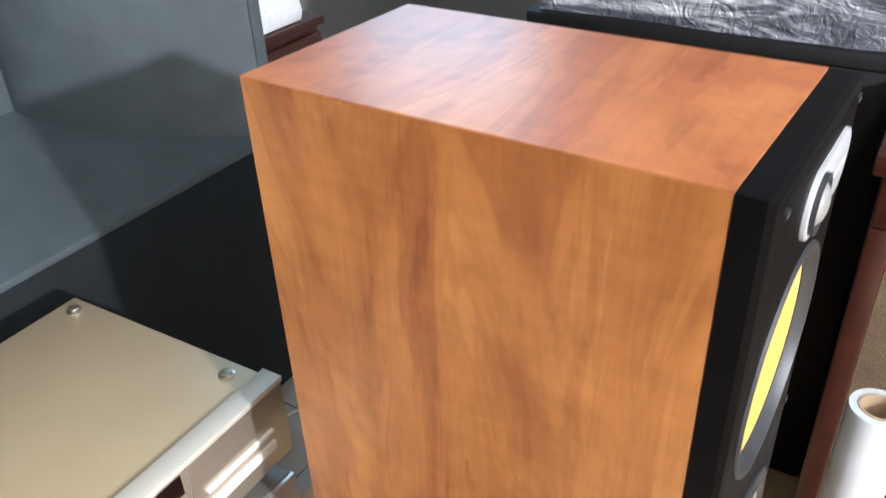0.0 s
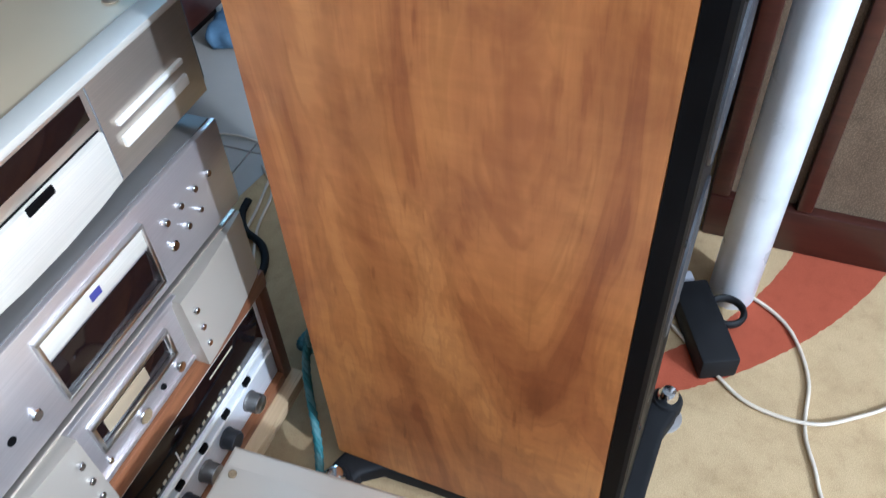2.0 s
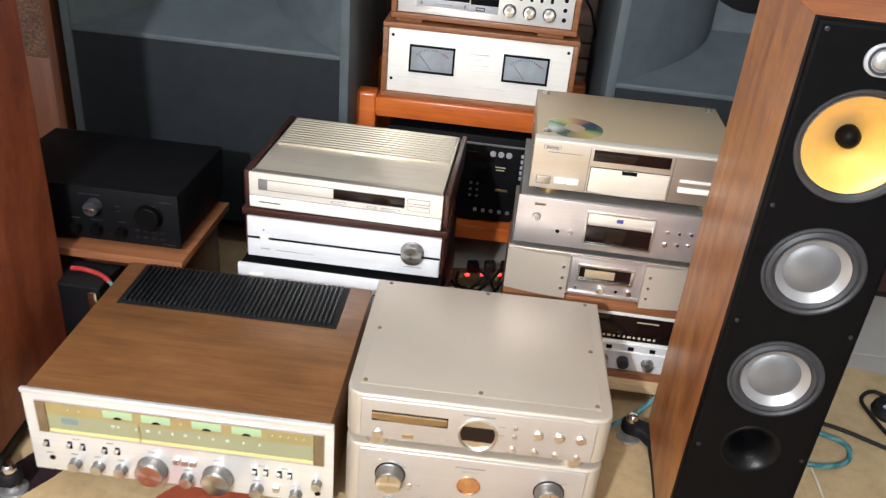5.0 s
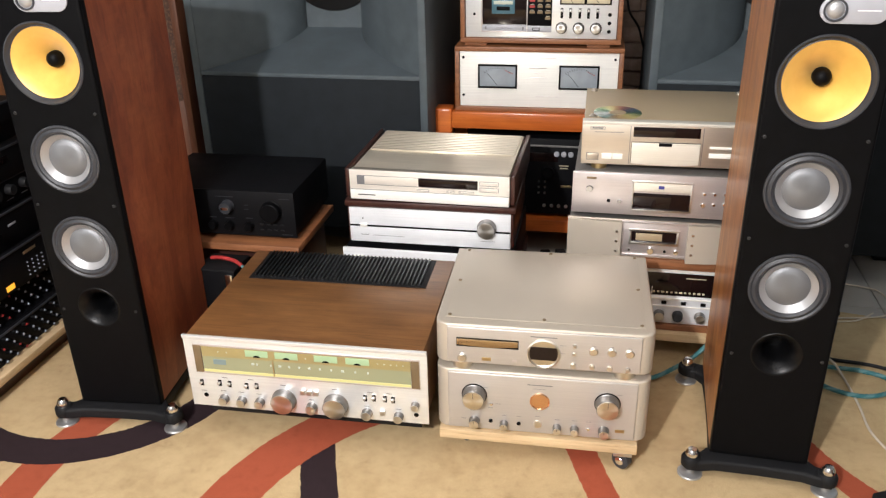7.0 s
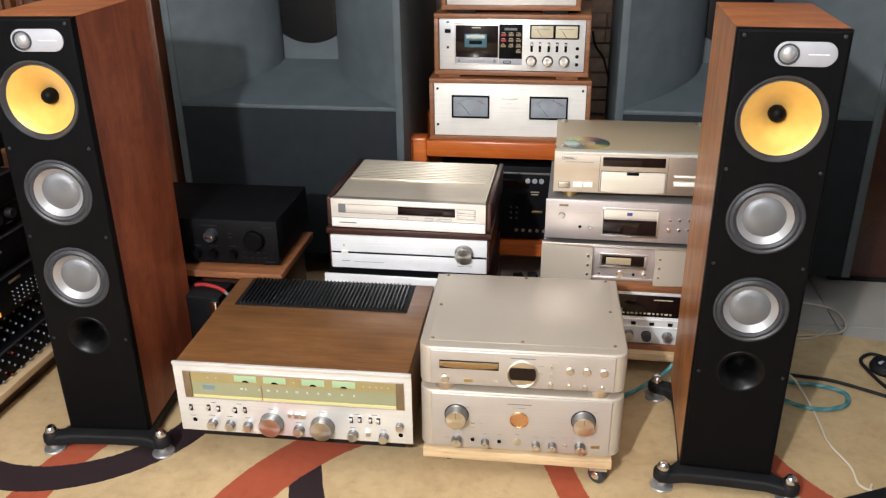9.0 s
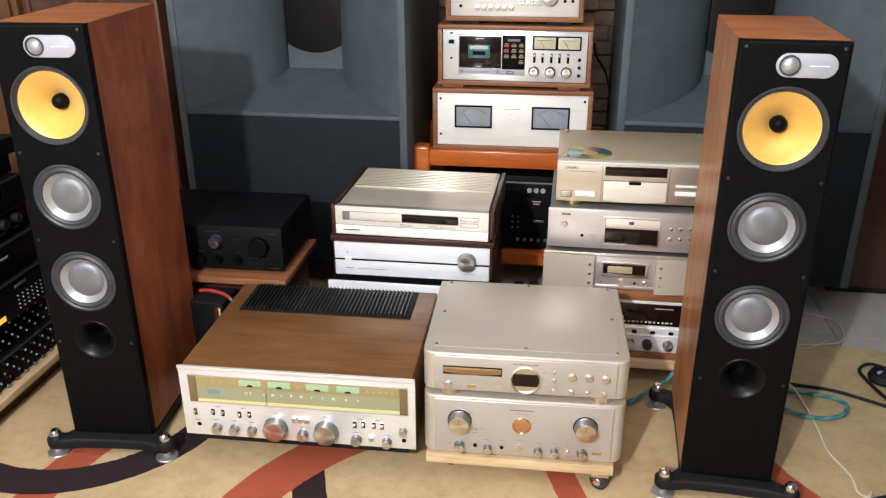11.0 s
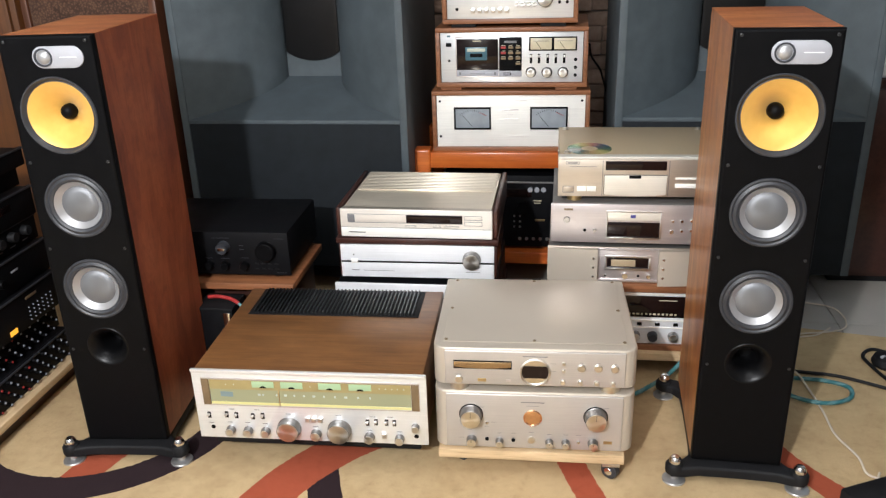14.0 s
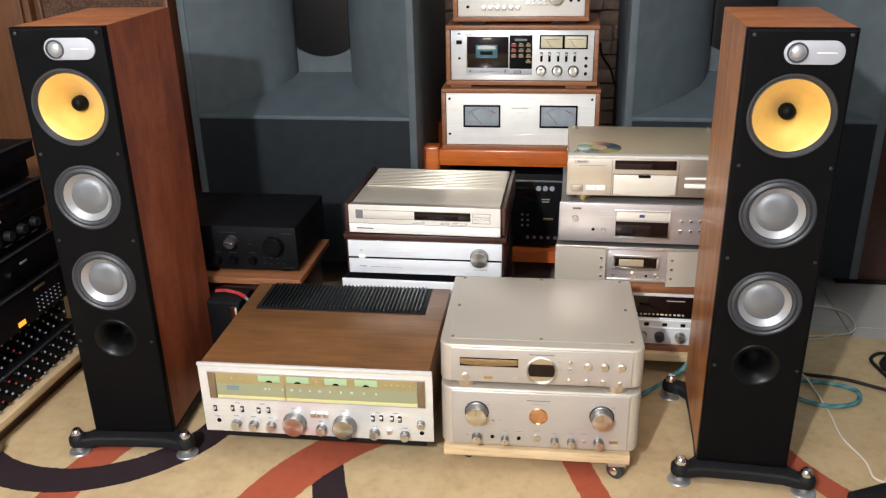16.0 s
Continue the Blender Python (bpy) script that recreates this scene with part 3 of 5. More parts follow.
    plinth = part("plinth", base, BLACK_MATT, root, "black cast plinth with outrigger feet")
    for y in (-0.018, 0.346):
        for x in (-0.137, 0.137):
            spike = part("spike", upright([(0, 0.005), (0.003, 0.012), (0.006, 0.016), (0.006, 0.044), (0.013, 0.045), (0.0145, 0.050), (0.0135, 0.060), (0.009, 0.066), (0, 0.068)], x, y), CHROME, plinth, "chrome ball-topped spike")
            part("floor_disc", upright([(0, 0.0), (0.0265, 0.0), (0.027, 0.0025), (0.0255, 0.005), (0.014, 0.0062), (0.0105, 0.009), (0.0095, 0.019), (0, 0.019)], x, y), FLOOR_DISC, plinth, "small metal floor disc")
    return root


floor_speaker((0.4725, 0.004, 0), -2.44, CHERRY, CHERRY_TOP, "cherry-veneer tower speaker with yellow midrange cone on spiked plinth")
floor_speaker((-1.005, -0.044, 0), 4.7, CHERRY_SHADED, CHERRY_TOP, "cherry tower speaker, shade in its veneer colour, on spiked plinth beside rack gear", 1.011)


# ---- horn loudspeakers ----
def horn_speaker(x, y, lift, group="pair of large horn loudspeakers"):
    root = thing("horn_speaker", (x, y, lift), 0, "huge grey-painted horn loudspeaker with charcoal bass panel", "loudspeaker", group)
    hw, top, t = 0.383, 1.86, 0.024
    for s in (-1, 1):
        part("side_panel", box(s * hw - (t if s > 0 else 0), s * hw + (0 if s > 0 else t), 0.0, 0.68, 0.11, top, 0.002), HORN_GREY, root)
    part("back_panel", box(-hw + t, hw - t, 0.655, 0.68, 0.11, top, 0), BASS_GREY, root)
    part("bass_panel", box(-hw + t, hw - t, 0.004, 0.030, 0.11, 0.617, 0.001), BASS_GREY, root, "charcoal bass panel")
    part("bottom_panel", box(-hw + t, hw - t, 0.036, 0.655, 0.11, 0.134, 0), BASS_GREY, root)
    part("top_panel", box(-hw + t, hw - t, 0.0, 0.655, top - t, top, 0.001), HORN_GREY, root)
    n = 14
    w = [0.1 + (hw - t - 0.1) * (k / n) ** 1.8 for k in range(n + 1)]
    ys = [0.31 - 0.305 * k / n for k in range(n + 1)]
    for name, z0, z1 in (("horn_floor", 0.718, 0.630), ("horn_roof", 1.645, 1.75)):
        b = bmesh.new()
        a = [(b.verts.new((-q, yy, z0 + (z1 - z0) * k / n)), b.verts.new((q, yy, z0 + (z1 - z0) * k / n))) for k, (q, yy) in enumerate(zip(w, ys))]
        for p, q in zip(a, a[1:]):
            b.faces.new((p[0], p[1], q[1], q[0]))
        r = bmesh.ops.extrude_face_region(b, geom=b.faces[:])
        bmesh.ops.translate(b, vec=(0, 0, -0.014 if name == "horn_floor" else 0.014), verts=[v for v in r["geom"] if isinstance(v, bmesh.types.BMVert)])
        bmesh.ops.recalc_face_normals(b, faces=b.faces[:])
        part(name, b, HORN_GREY, root)
    for s in (-1, 1):
        b = bmesh.new()
        a = [(b.verts.new((s * q, yy, 0.60)), b.verts.new((s * q, yy, 1.78))) for q, yy in zip(w, ys)]
        for p, q in zip(a, a[1:]):
            b.faces.new((p[0], p[1], q[1], q[0]))
        r = bmesh.ops.extrude_face_region(b, geom=b.faces[:])
        bmesh.ops.translate(b, vec=(s * 0.004, 0.012, 0), verts=[v for v in r["geom"] if isinstance(v, bmesh.types.BMVert)])
        bmesh.ops.recalc_face_normals(b, faces=b.faces[:])
        part("horn_wall", b, HORN_GREY, root, sharp=60)
    part("throat_plate", box(-0.12, 0.12, 0.312, 0.33, 0.60, 1.78, 0), HORN_GREY, root)
    arc = [(0.17 * math.sin(radians(q)), 0.944 - 0.17 * math.cos(radians(q))) for q in range(-35, 36, 5)]
    part("woofer", prism(arc + [(0.0975, 1.55), (-0.0975, 1.55)], 0.300, 0.314, 0.004), WOOFER_BLACK, root, "black woofer seen in the throat slot")
    part("lip", box(-hw + t, hw - t, 0.002, 0.016, 0.6172, 0.6290, 0.001), HORN_GREY, root)
    for s in (-1, 1):
        for yy in (0.22, 0.55):
            part("foot", box(s * 0.22 - 0.025, s * 0.22 + 0.025, yy - 0.03, yy + 0.03, -0.006 - lift, 0.1105, 0.002), BLACK_MATT, root, "black block under the cabinet")
    return root


horn_speaker(-0.819, 0.916, 0.002)
horn_speaker(0.604, 0.930, 0.010)


# ---- hi-fi components ----
class Face:
    """Puts parts on the front (y = 0, facing -y) of a component."""

    def __init__(self, root):
        self.root = root

    def knob(self, x, z, r, d, m, label="", name="knob", y=0.0):
        if m not in (KNOB_METAL, KNOB_ROSE) or r < 0.0085:
            return part(name, knob(x, z, r, d, y), m, self.root, label)
        body = part(name, knob(x, z, r, d, y), KNOB_SIDE, self.root, label)
        part("knob_face", lathe([(r * 0.93, -d * 0.94), (r * 0.90, -d * 1.02), (r * 0.82, -d * 1.035), (r * 0.3, -d * 1.02), (0, -d * 1.015)], x, z, 32, y), m, body, "bright turned face")
        return body

    def button(self, x, z, w, h, m, name="button", d=0.003, label="", y=0.0):
        return part(name, box(x - w / 2, x + w / 2, y - d, y + 0.001, z - h / 2, z + h / 2, 0.0008), m, self.root, label)

    def dot(self, x, z, r, m, name="button", d=0.003, label="", y=0.0):
        return part(name, lathe([(r, 0.001), (r, -d * 0.7), (r * 0.8, -d), (0, -d)], x, z, 18, y), m, self.root, label)

    def border(self, x, z, w, h, t, m, name="frame", d=0.004, y=0.0, label=""):
        b = box(x - w / 2, x + w / 2, y - d, y + 0.001, z + h / 2 - t, z + h / 2, 0.0006)
        box(x - w / 2, x + w / 2, y - d, y + 0.001, z - h / 2, z - h / 2 + t, 0.0006, 2, b)
        box(x - w / 2, x - w / 2 + t, y - d, y + 0.001, z - h / 2 + t, z + h / 2 - t, 0.0006, 2, b)
        box(x + w / 2 - t, x + w / 2, y - d, y + 0.001, z - h / 2 + t, z + h / 2 - t, 0.0006, 2, b)
        return part(name, b, m, self.root, label)

    def line(self, x, z, w, h, m, name="lettering_bar"):
        return part(name, box(x - w / 2, x + w / 2, -0.0006, 0.0005, z - h / 2, z + h / 2, 0), m, self.root)

    def feet(self, w, d, m, r=0.014, h=0.012, front=0.04):
        for x in (-w / 2, w / 2):
            for y in (front, d):
                part("foot", upright([(0, -h), (r, -h), (r * 1.05, -h * 0.3), (r, 0.001), (0, 0.001)], x, y, 18), m, self.root)


def component(name, loc, yaw, w, h, d, face_m, body_m, label, category, group="", face_t=0.008, inset=0.004, top_m=None):
    root = thing(name, loc, yaw, label, category, group)
    part("front_panel", box(-w / 2, w / 2, 0, face_t, 0, h, 0.0015), face_m, root)
    part("chassis", box(-w / 2 + inset, w / 2 - inset, face_t, d, 0.002, h - 0.003, 0.0015), body_m, root)
    return root, Face(root)


def rounded_plan(w, d, r, n=8):
    pts = [(w / 2, d), (-w / 2, d)]
    for k in range(n + 1):
        a = radians(180 + 90 * k / n)
        pts.append((-w / 2 + r + r * math.cos(a), r + r * math.sin(a)))
    for k in range(n + 1):
        a = radians(270 + 90 * k / n)
        pts.append((w / 2 - r + r * math.cos(a), r + r * math.sin(a)))
    return pts


def champagne_component(name, loc, yaw, h, label, category):
    """Rounded-cheek champagne unit of the matching pair."""
    w, d = 0.458, 0.372
    root = thing(name, loc, yaw, label, category, "matching champagne pair")
    part("shell", slab(rounded_plan(w, d, 0.030), 0, h, 0.005), CHAMPAGNE_TOP, root, "champagne shell with rounded cheeks")
    part("front_panel", box(-w / 2 + 0.027, w / 2 - 0.027, -0.004, 0.004, 0.002, h - 0.005, 0.0025, 3), ROSE, root, "rose-champagne brushed front panel")
    f = Face(root)
    f.feet(0.345, 0.30, KNOB_ROSE if name == "disc_player" else RUBBER, 0.022, 0.0183 if name == "disc_player" else 0.0089, 0.024 if name == "disc_player" else 0.06)
    return root, f


YAW = 2.0
# power amplifier / integrated amplifier of the pair, on a castor board
brd = thing("castor_board", (0.005, -0.028, 0), 1.4, "pale plywood board on small black castors under amplifier", "trolley")
part("board", box(-0.222, 0.212, -0.004, 0.36, 0.047, 0.071, 0.001), PLY, brd)
for x, y in ((-0.17, 0.06), (0.183, 0.012), (-0.17, 0.31), (0.183, 0.31)):
    c = part("castor", box(x - 0.02, x + 0.02, y - 0.018, y + 0.018, 0.040, 0.0475, 0.001), KNOB_METAL, brd, "swivel castor")
    part("wheel", upright([(0, -0.011), (0.012, -0.011), (0.0205, -0.008), (0.0205, 0.008), (0.012, 0.011), (0, 0.011)], 0, 0, 20), RUBBER, c).matrix_basis = pose(x, y, 0.0206, 0, 90, 55)
    part("hub", upright([(0, -0.0122), (0.009, -0.0122), (0.010, -0.0112), (0.010, 0.0112), (0.009, 0.0122), (0, 0.0122)], 0, 0, 16), CHROME, c, "chrome wheel hub").matrix_basis = pose(x, y, 0.0206, 0, 90, 55)

amp, f = champagne_component("integrated_amplifier", (0.0066, -0.0274, 0.080), YAW, 0.152, "champagne integrated amplifier with copper medallion on castor board", "amplifier")


def pz(px, py, h=0.152):
    return h * (1 - (py - 480 - (px - 70) * 0.047) / 222)


def pxx(px):
    return (px - 425) / 820 * 0.458


FY = -0.004
for px, py, r, d in ((167, 572, 0.0245, 0.026), (677, 594, 0.0245, 0.026), (167, 673, 0.0115, 0.018), (284, 682, 0.009, 0.017), (491, 690, 0.009, 0.017), (558, 693, 0.009, 0.017), (670, 697, 0.0115, 0.018)):
    if r > 0.02:
        part("knob_ring", lathe([(r * 1.14, 0), (r * 1.13, -0.0012), (r * 1.04, -0.0012), (r * 1.03, 0)], pxx(px), pz(px, py), 40, FY), BLACK, amp, "dark groove round the knob")
    f.knob(pxx(px), pz(px, py), r, d, KNOB_ROSE, y=FY)
    part("pointer_line", box(pxx(px) - 0.0006, pxx(px) + 0.0006, FY - d * 1.035 - 0.0003, FY - d, pz(px, py) + r * 0.25, pz(px, py) + r * 0.86, 0), PLASTIC_GREY, amp)
part("medallion", lathe([(0.0215, 0), (0.0215, -0.002), (0.0195, -0.003), (0.018, -0.001), (0.010, -0.0022), (0, -0.0026)], pxx(421), pz(421, 592), 40, FY), COPPER, amp, "engraved copper medallion")
f.dot(pxx(416), pz(416, 680), 0.0092, KNOB_ROSE, y=FY)
for px, py, r, m in ((233, 607, 0.0042, CHROME), (232, 672, 0.0045, BLACK), (342, 679, 0.0045, BLACK), (611, 692, 0.0045, CHROME)):
    f.dot(pxx(px), pz(px, py), r, m, "socket" if m == BLACK else "button", y=FY)
f.button(pxx(731), pz(731, 697), 0.020, 0.008, GOLD, "badge", 0.0008, y=FY)
for px, py, w in ((420, 532, 0.054), (420, 546, 0.03)):
    f.button(pxx(px), pz(px, py), w, 0.0026 if w > 0.04 else 0.001, PLASTIC_GREY, "lettering_bar", 0.0004, y=FY)
for px, py in ((160, 633), (232, 622), (284, 650), (342, 652), (416, 650), (491, 660), (558, 662), (611, 665), (125, 665), (260, 606), (210, 545), (720, 560)):
    f.button(pxx(px), pz(px, py), 0.011, 0.0011, PLASTIC_GREY, "lettering_bar", 0.0004, y=FY)

cdp, f = champagne_component("disc_player", (0.0066, -0.0274, 0.2506), YAW, 0.094, "champagne disc player with round display on matching amplifier", "CD player")


def cz(px, py):
    return 0.094 * (1 - (py - 303 - (px - 70) * 0.037) / 148)


part("top_plate", box(-0.208, 0.208, 0.028, 0.368, 0.094, 0.0955, 0.0006), CHAMPAGNE_TOP, cdp, "champagne sheet lid")
for x in (-0.201, 0.0, 0.201):
    for y in (0.036, 0.195, 0.358):
        if x or y != 0.195:
            part("screw", upright([(0, 0.0955), (0.0042, 0.0955), (0.0038, 0.0972), (0.0015, 0.0975), (0, 0.0966)], x, y, 14), BADGE, cdp)
f.button(pxx(217), cz(217, 372), 0.132, 0.022, BLACK, "tray_slot", 0.0006, y=FY)
b = prism([(-0.181, -0.004), (-0.153, -0.0065), (-0.117, -0.0085), (-0.081, -0.0065), (-0.052, -0.004), (-0.052, 0.0085), (-0.181, 0.0085)], -0.0085, -0.004, 0.001)
bmesh.ops.translate(b, vec=(0, 0, cz(217, 372)), verts=b.verts[:])
part("tray", b, TRAY_METAL, cdp, "gold disc tray")
dz = cz(428, 405)
part("display_ring", lathe([(0.0345, 0), (0.0345, -0.004), (0.0325, -0.005), (0.0305, -0.003), (0.0305, 0.0)], 0.002, dz, 48, FY), KNOB_ROSE, cdp, "polished ring round the display")
part("display_disc", lathe([(0.0306, -0.0006), (0, -0.0006)], 0.002, dz, 40, FY), KNOB_ROSE, cdp, "pale gold display disc")
arc = [math.asin(0.0155 / 0.0298) * (k / 6 - 1) for k in range(13)]
part("display", prism([(0.002 + 0.0298 * math.cos(a), dz + 0.0298 * math.sin(a)) for a in arc] + [(0.002 - 0.0298 * math.cos(a), dz - 0.0298 * math.sin(a)) for a in arc], FY - 0.0014, FY), GLASS_DARK, cdp, "smoked glass display")
for px, py, r in ((612, 390, 0.0092), (678, 392, 0.0092), (743, 395, 0.0092), (120, 428, 0.0095), (540, 447, 0.006), (610, 450, 0.006), (674, 453, 0.006), (740, 457, 0.0055), (542, 372, 0.004), (542, 402, 0.004)):
    f.dot(pxx(px), cz(px, py), r, KNOB_ROSE, d=0.005, y=FY)
f.button(pxx(214), cz(214, 434), 0.020, 0.0085, GOLD, "badge", 0.0008, y=FY)
f.button(pxx(321), cz(321, 438), 0.011, 0.006, SILVER_MAUVE, "badge", 0.0006, y=FY)
for px, py, w, h in ((428, 343, 0.056, 0.0026), (612, 370, 0.008, 0.001), (678, 373, 0.008, 0.001), (743, 376, 0.008, 0.001), (120, 408, 0.012, 0.001), (500, 372, 0.012, 0.001), (500, 402, 0.012, 0.001)):
    f.button(pxx(px), cz(px, py), w, h, PLASTIC_GREY, "lettering_bar", 0.0004, y=FY)

# big receiver
rec = thing("stereo_receiver", (-0.5165, -0.0584, 0.0885), 1.65, "large silver-faced stereo receiver with walnut case and lit dial", "receiver")
part("case", box(-0.272, 0.272, 0.0062, 0.445, 0.006, 0.1892, 0.003), WALNUT, rec, "walnut-veneer case")
part("front_panel", box(-0.279, 0.279, 0.0, 0.006, 0.0, 0.1885, 0.001), BRIGHT, rec, "bright brushed aluminium front panel")
part("top_trim", box(-0.279, 0.279, -0.005, 0.003, 0.1815, 0.1912, 0.002), BRIGHT, rec)
f = Face(rec)
for x in (-0.2, 0.2):
    for y in (0.06, 0.38):
        part("foot", upright([(0, -0.02), (0.02, -0.02), (0.021, -0.006), (0.02, 0.007), (0, 0.007)], x, y, 18), BLACK_MATT, rec)


def rx(px):
    x = (px - 525) / 990 * 0.556
    return x + min(0.0, (x - 0.06) * 0.052)


def dial_x(px):
    return (px - 525) / 990 * 0.571


def rz(px, py):
    return 0.183 * (1 - (py - 372 - (px - 30) * 0.023) / 278)


win = f.border(0.003, 0.131, 0.520, 0.078, 0.004, SILVER_MAUVE, "dial_frame", 0.003)
for x in (-0.247, 0.253):
    part("dial_cheek", box(x - 0.009, x + 0.009, -0.004, 0.0, 0.094, 0.168, 0.001), BADGE, rec, "brown-grey dial end cheek")
part("meter_strip", box(-0.237, 0.243, -0.0022, 0.0, 0.139, 0.1675, 0), DIAL_GOLD, rec, "gold meter strip")
part("dial_scale", box(-0.237, 0.243, -0.0018, 0.0, 0.094, 0.139, 0), DIAL_GLOW, rec, "lit pale green tuning scale")
part("dial_line", box(-0.237, 0.243, -0.0026, -0.0018, 0.0955, 0.1030, 0), DIAL_LINE, rec, "lit yellow line")
part("dial_pointer", box(-0.071, -0.069, -0.0036, -0.0018, 0.096, 0.138, 0), GOLD, rec)
part("blue_mark", box(-0.212, -0.182, -0.0026, -0.0018, 0.118, 0.132, 0), DIAL_BLUE, rec)
for px in (340, 460, 617, 741):
    x = dial_x(px)
    mt = part("meter", box(x - 0.0265, x + 0.0265, -0.0034, -0.0022, 0.1465, 0.1640, 0.0004), METER_GLOW, rec, "lit green meter")
    part("needle_hub", prism([(x + 0.008 * math.cos(radians(a)), 0.1462 + 0.005 * math.sin(radians(a))) for a in range(0, 181, 20)], -0.0042, -0.0034), BLACK, mt)
for k, px in enumerate((320, 337, 393, 430, 467, 507, 548, 590, 635, 680, 730, 780)):
    f.button(dial_x(px), 0.1255, 0.004 if k % 3 else 0.007, 0.006, SCALE_PALE, "scale_mark", 0.0026)
for px in (183, 218, 537, 820, 845, 870, 893, 918):
    f.dot(dial_x(px), 0.153, 0.0016, SCALE_PALE, "indicator", 0.0032)
for px, py, r, d in ((438, 607, 0.0275, 0.022), (645, 613, 0.0275, 0.022), (192, 617, 0.0110, 0.016), (265, 620, 0.0110, 0.016), (338, 622, 0.0110, 0.016), (547, 630, 0.0125, 0.016), (772, 640, 0.0120, 0.016), (901, 645, 0.0110, 0.016), (970, 596, 0.0090, 0.014)):
    f.knob(rx(px), rz(px, py), r, d, KNOB_METAL)
for px, py in ((108, 555), (182, 553), (222, 556), (291, 560), (332, 558), (767, 580), (803, 578), (848, 579), (881, 581)):
    x, z = rx(px), rz(px, py)
    lv = f.button(x, z, 0.0085, 0.017, BLACK, "lever_slot", 0.001)
    part("lever", box(x - 0.0030, x + 0.0030, -0.010, 0.0, z + 0.0005, z + 0.0055, 0.001), KNOB_METAL, lv)
for px, py in ((517, 569), (543, 570), (569, 571), (836, 634)):
    f.button(rx(px), rz(px, py), 0.0115, 0.011, KNOB_METAL, d=0.006)
for px, py in ((118, 606), (972, 636)):
    f.dot(rx(px), rz(px, py), 0.0055, BLACK, "socket", 0.001)
for px, py in ((192, 585), (265, 587), (338, 590), (112, 588), (547, 600), (772, 612), (901, 617), (205, 530), (310, 532), (440, 548), (645, 552), (790, 555), (865, 556)):
    f.line(rx(px), rz(px, py), 0.013, 0.0012, PLASTIC_GREY)
for ob in rec.children:
    if ob.name.split(".")[0] in ("dial_frame", "dial_cheek", "meter_strip", "dial_scale", "dial_line", "dial_pointer", "blue_mark", "meter", "scale_mark", "indicator"):
        ob.location.z += 0.0057
        ob.scale.z = 0.953
grille = part("vent_grille", box(-0.232, 0.224, 0.283, 0.437, 0.1892, 0.1915, 0.0006), BLACK_MATT, rec, "black louvred vent")
slat = None
for k in range(42):
    m = Matrix.Translation((-0.217 + 0.425 * k / 41, 0, 0))
    if slat is None:
        slat = part("slat", box(-0.0021, 0.0021, 0.290, 0.430, 0.1913, 0.1992, 0.0008, 1), SLAT_BLACK, grille)
        slat.matrix_basis = m
    else:
        twin("slat", slat, grille, m)
# Assumed support; its black board runs forward in place of the receiver's shadow.
stand = thing("shade_platform", (-0.5165, -0.0584, 0), 1.65, "assumed low board on blocks, black to stand in for shade beneath the receiver", "platform")
part("board", box(-0.255, 0.255, 0.035, 0.42, 0.050, 0.0685, 0.002), BLACK_MATT, stand)
for x in (-0.2, 0.2):
    part("block", box(x - 0.03, x + 0.03, 0.20, 0.40, 0.0, 0.0505, 0.001), BLACK_MATT, stand)

# ---- silver stack behind the receiver ----
SX = -0.341
tun, f = component("tuner", (SX, 0.469, 0.407), -0.5, 0.430, 0.082, 0.36, TUNER_FACE, LID_METAL, "champagne tuner with ribbed lid and dark wood cheeks", "tuner")
for s in (-1, 1):
    part("wood_cheek", box(s * 0.2165 - (0 if s > 0 else 0.012), s * 0.2165 + (0.012 if s > 0 else 0), 0.006, 0.365, 0.002, 0.083, 0.003), DARK_WOOD, tun, "dark mahogany side cheek")
for k in range(12):
    part("lid_rib", box(-0.205, 0.205, 0.178 + 0.0148 * k, 0.1875 + 0.0148 * k, 0.0785, 0.0835, 0.0012), LID_METAL, tun)
part("lid_edge", box(-0.212, 0.212, 0.004, 0.022, 0.0775, 0.0825, 0.002), CHAMPAGNE, tun)
f.border(-0.031, 0.055, 0.326, 0.026, 0.0012, PLASTIC_GREY, "display_frame", 0.001)
f.button(-0.183, 0.055, 0.019, 0.023, PLASTIC_GREY, "power_key", 0.002)
f.button(-0.099, 0.055, 0.142, 0.023, TUNER_FACE, "drawer", 0.0012)
f.button(0.053, 0.055, 0.158, 0.023, GLASS_DARK, "display", 0.0012)
for z in (0.061, 0.044):
    f.border(0.162, z, 0.050, 0.012, 0.001, PLASTIC_GREY, "key_frame", 0.0012)
    f.button(0.162, z, 0.046, 0.0085, TUNER_FACE, "key", 0.003)
for x, w in ((-0.014, 0.032), (0.06, 0.021), (0.102, 0.04)):
    f.border(x, 0.034, w, 0.0055, 0.001, PLASTIC_GREY, "key_frame", 0.0012)
    f.button(x, 0.034, w - 0.002, 0.0035, TUNER_FACE, "key", 0.002)
f.button(-0.168, 0.014, 0.048, 0.0028, BLACK, "lettering_bar", 0.0036)
f.line(-0.075, 0.014, 0.05, 0.001, SILVER_MAUVE)
part("groove", box(-0.214, 0.214, -0.0006, 0.002, 0.0272, 0.0284, 0), PLASTIC_GREY, tun)
part("step", box(-0.214, 0.214, -0.003, 0.002, 0.0005, 0.027, 0.001), WHITE_SILVER, tun)
f.feet(0.32, 0.30, KNOB_METAL, 0.012, 0.0058)

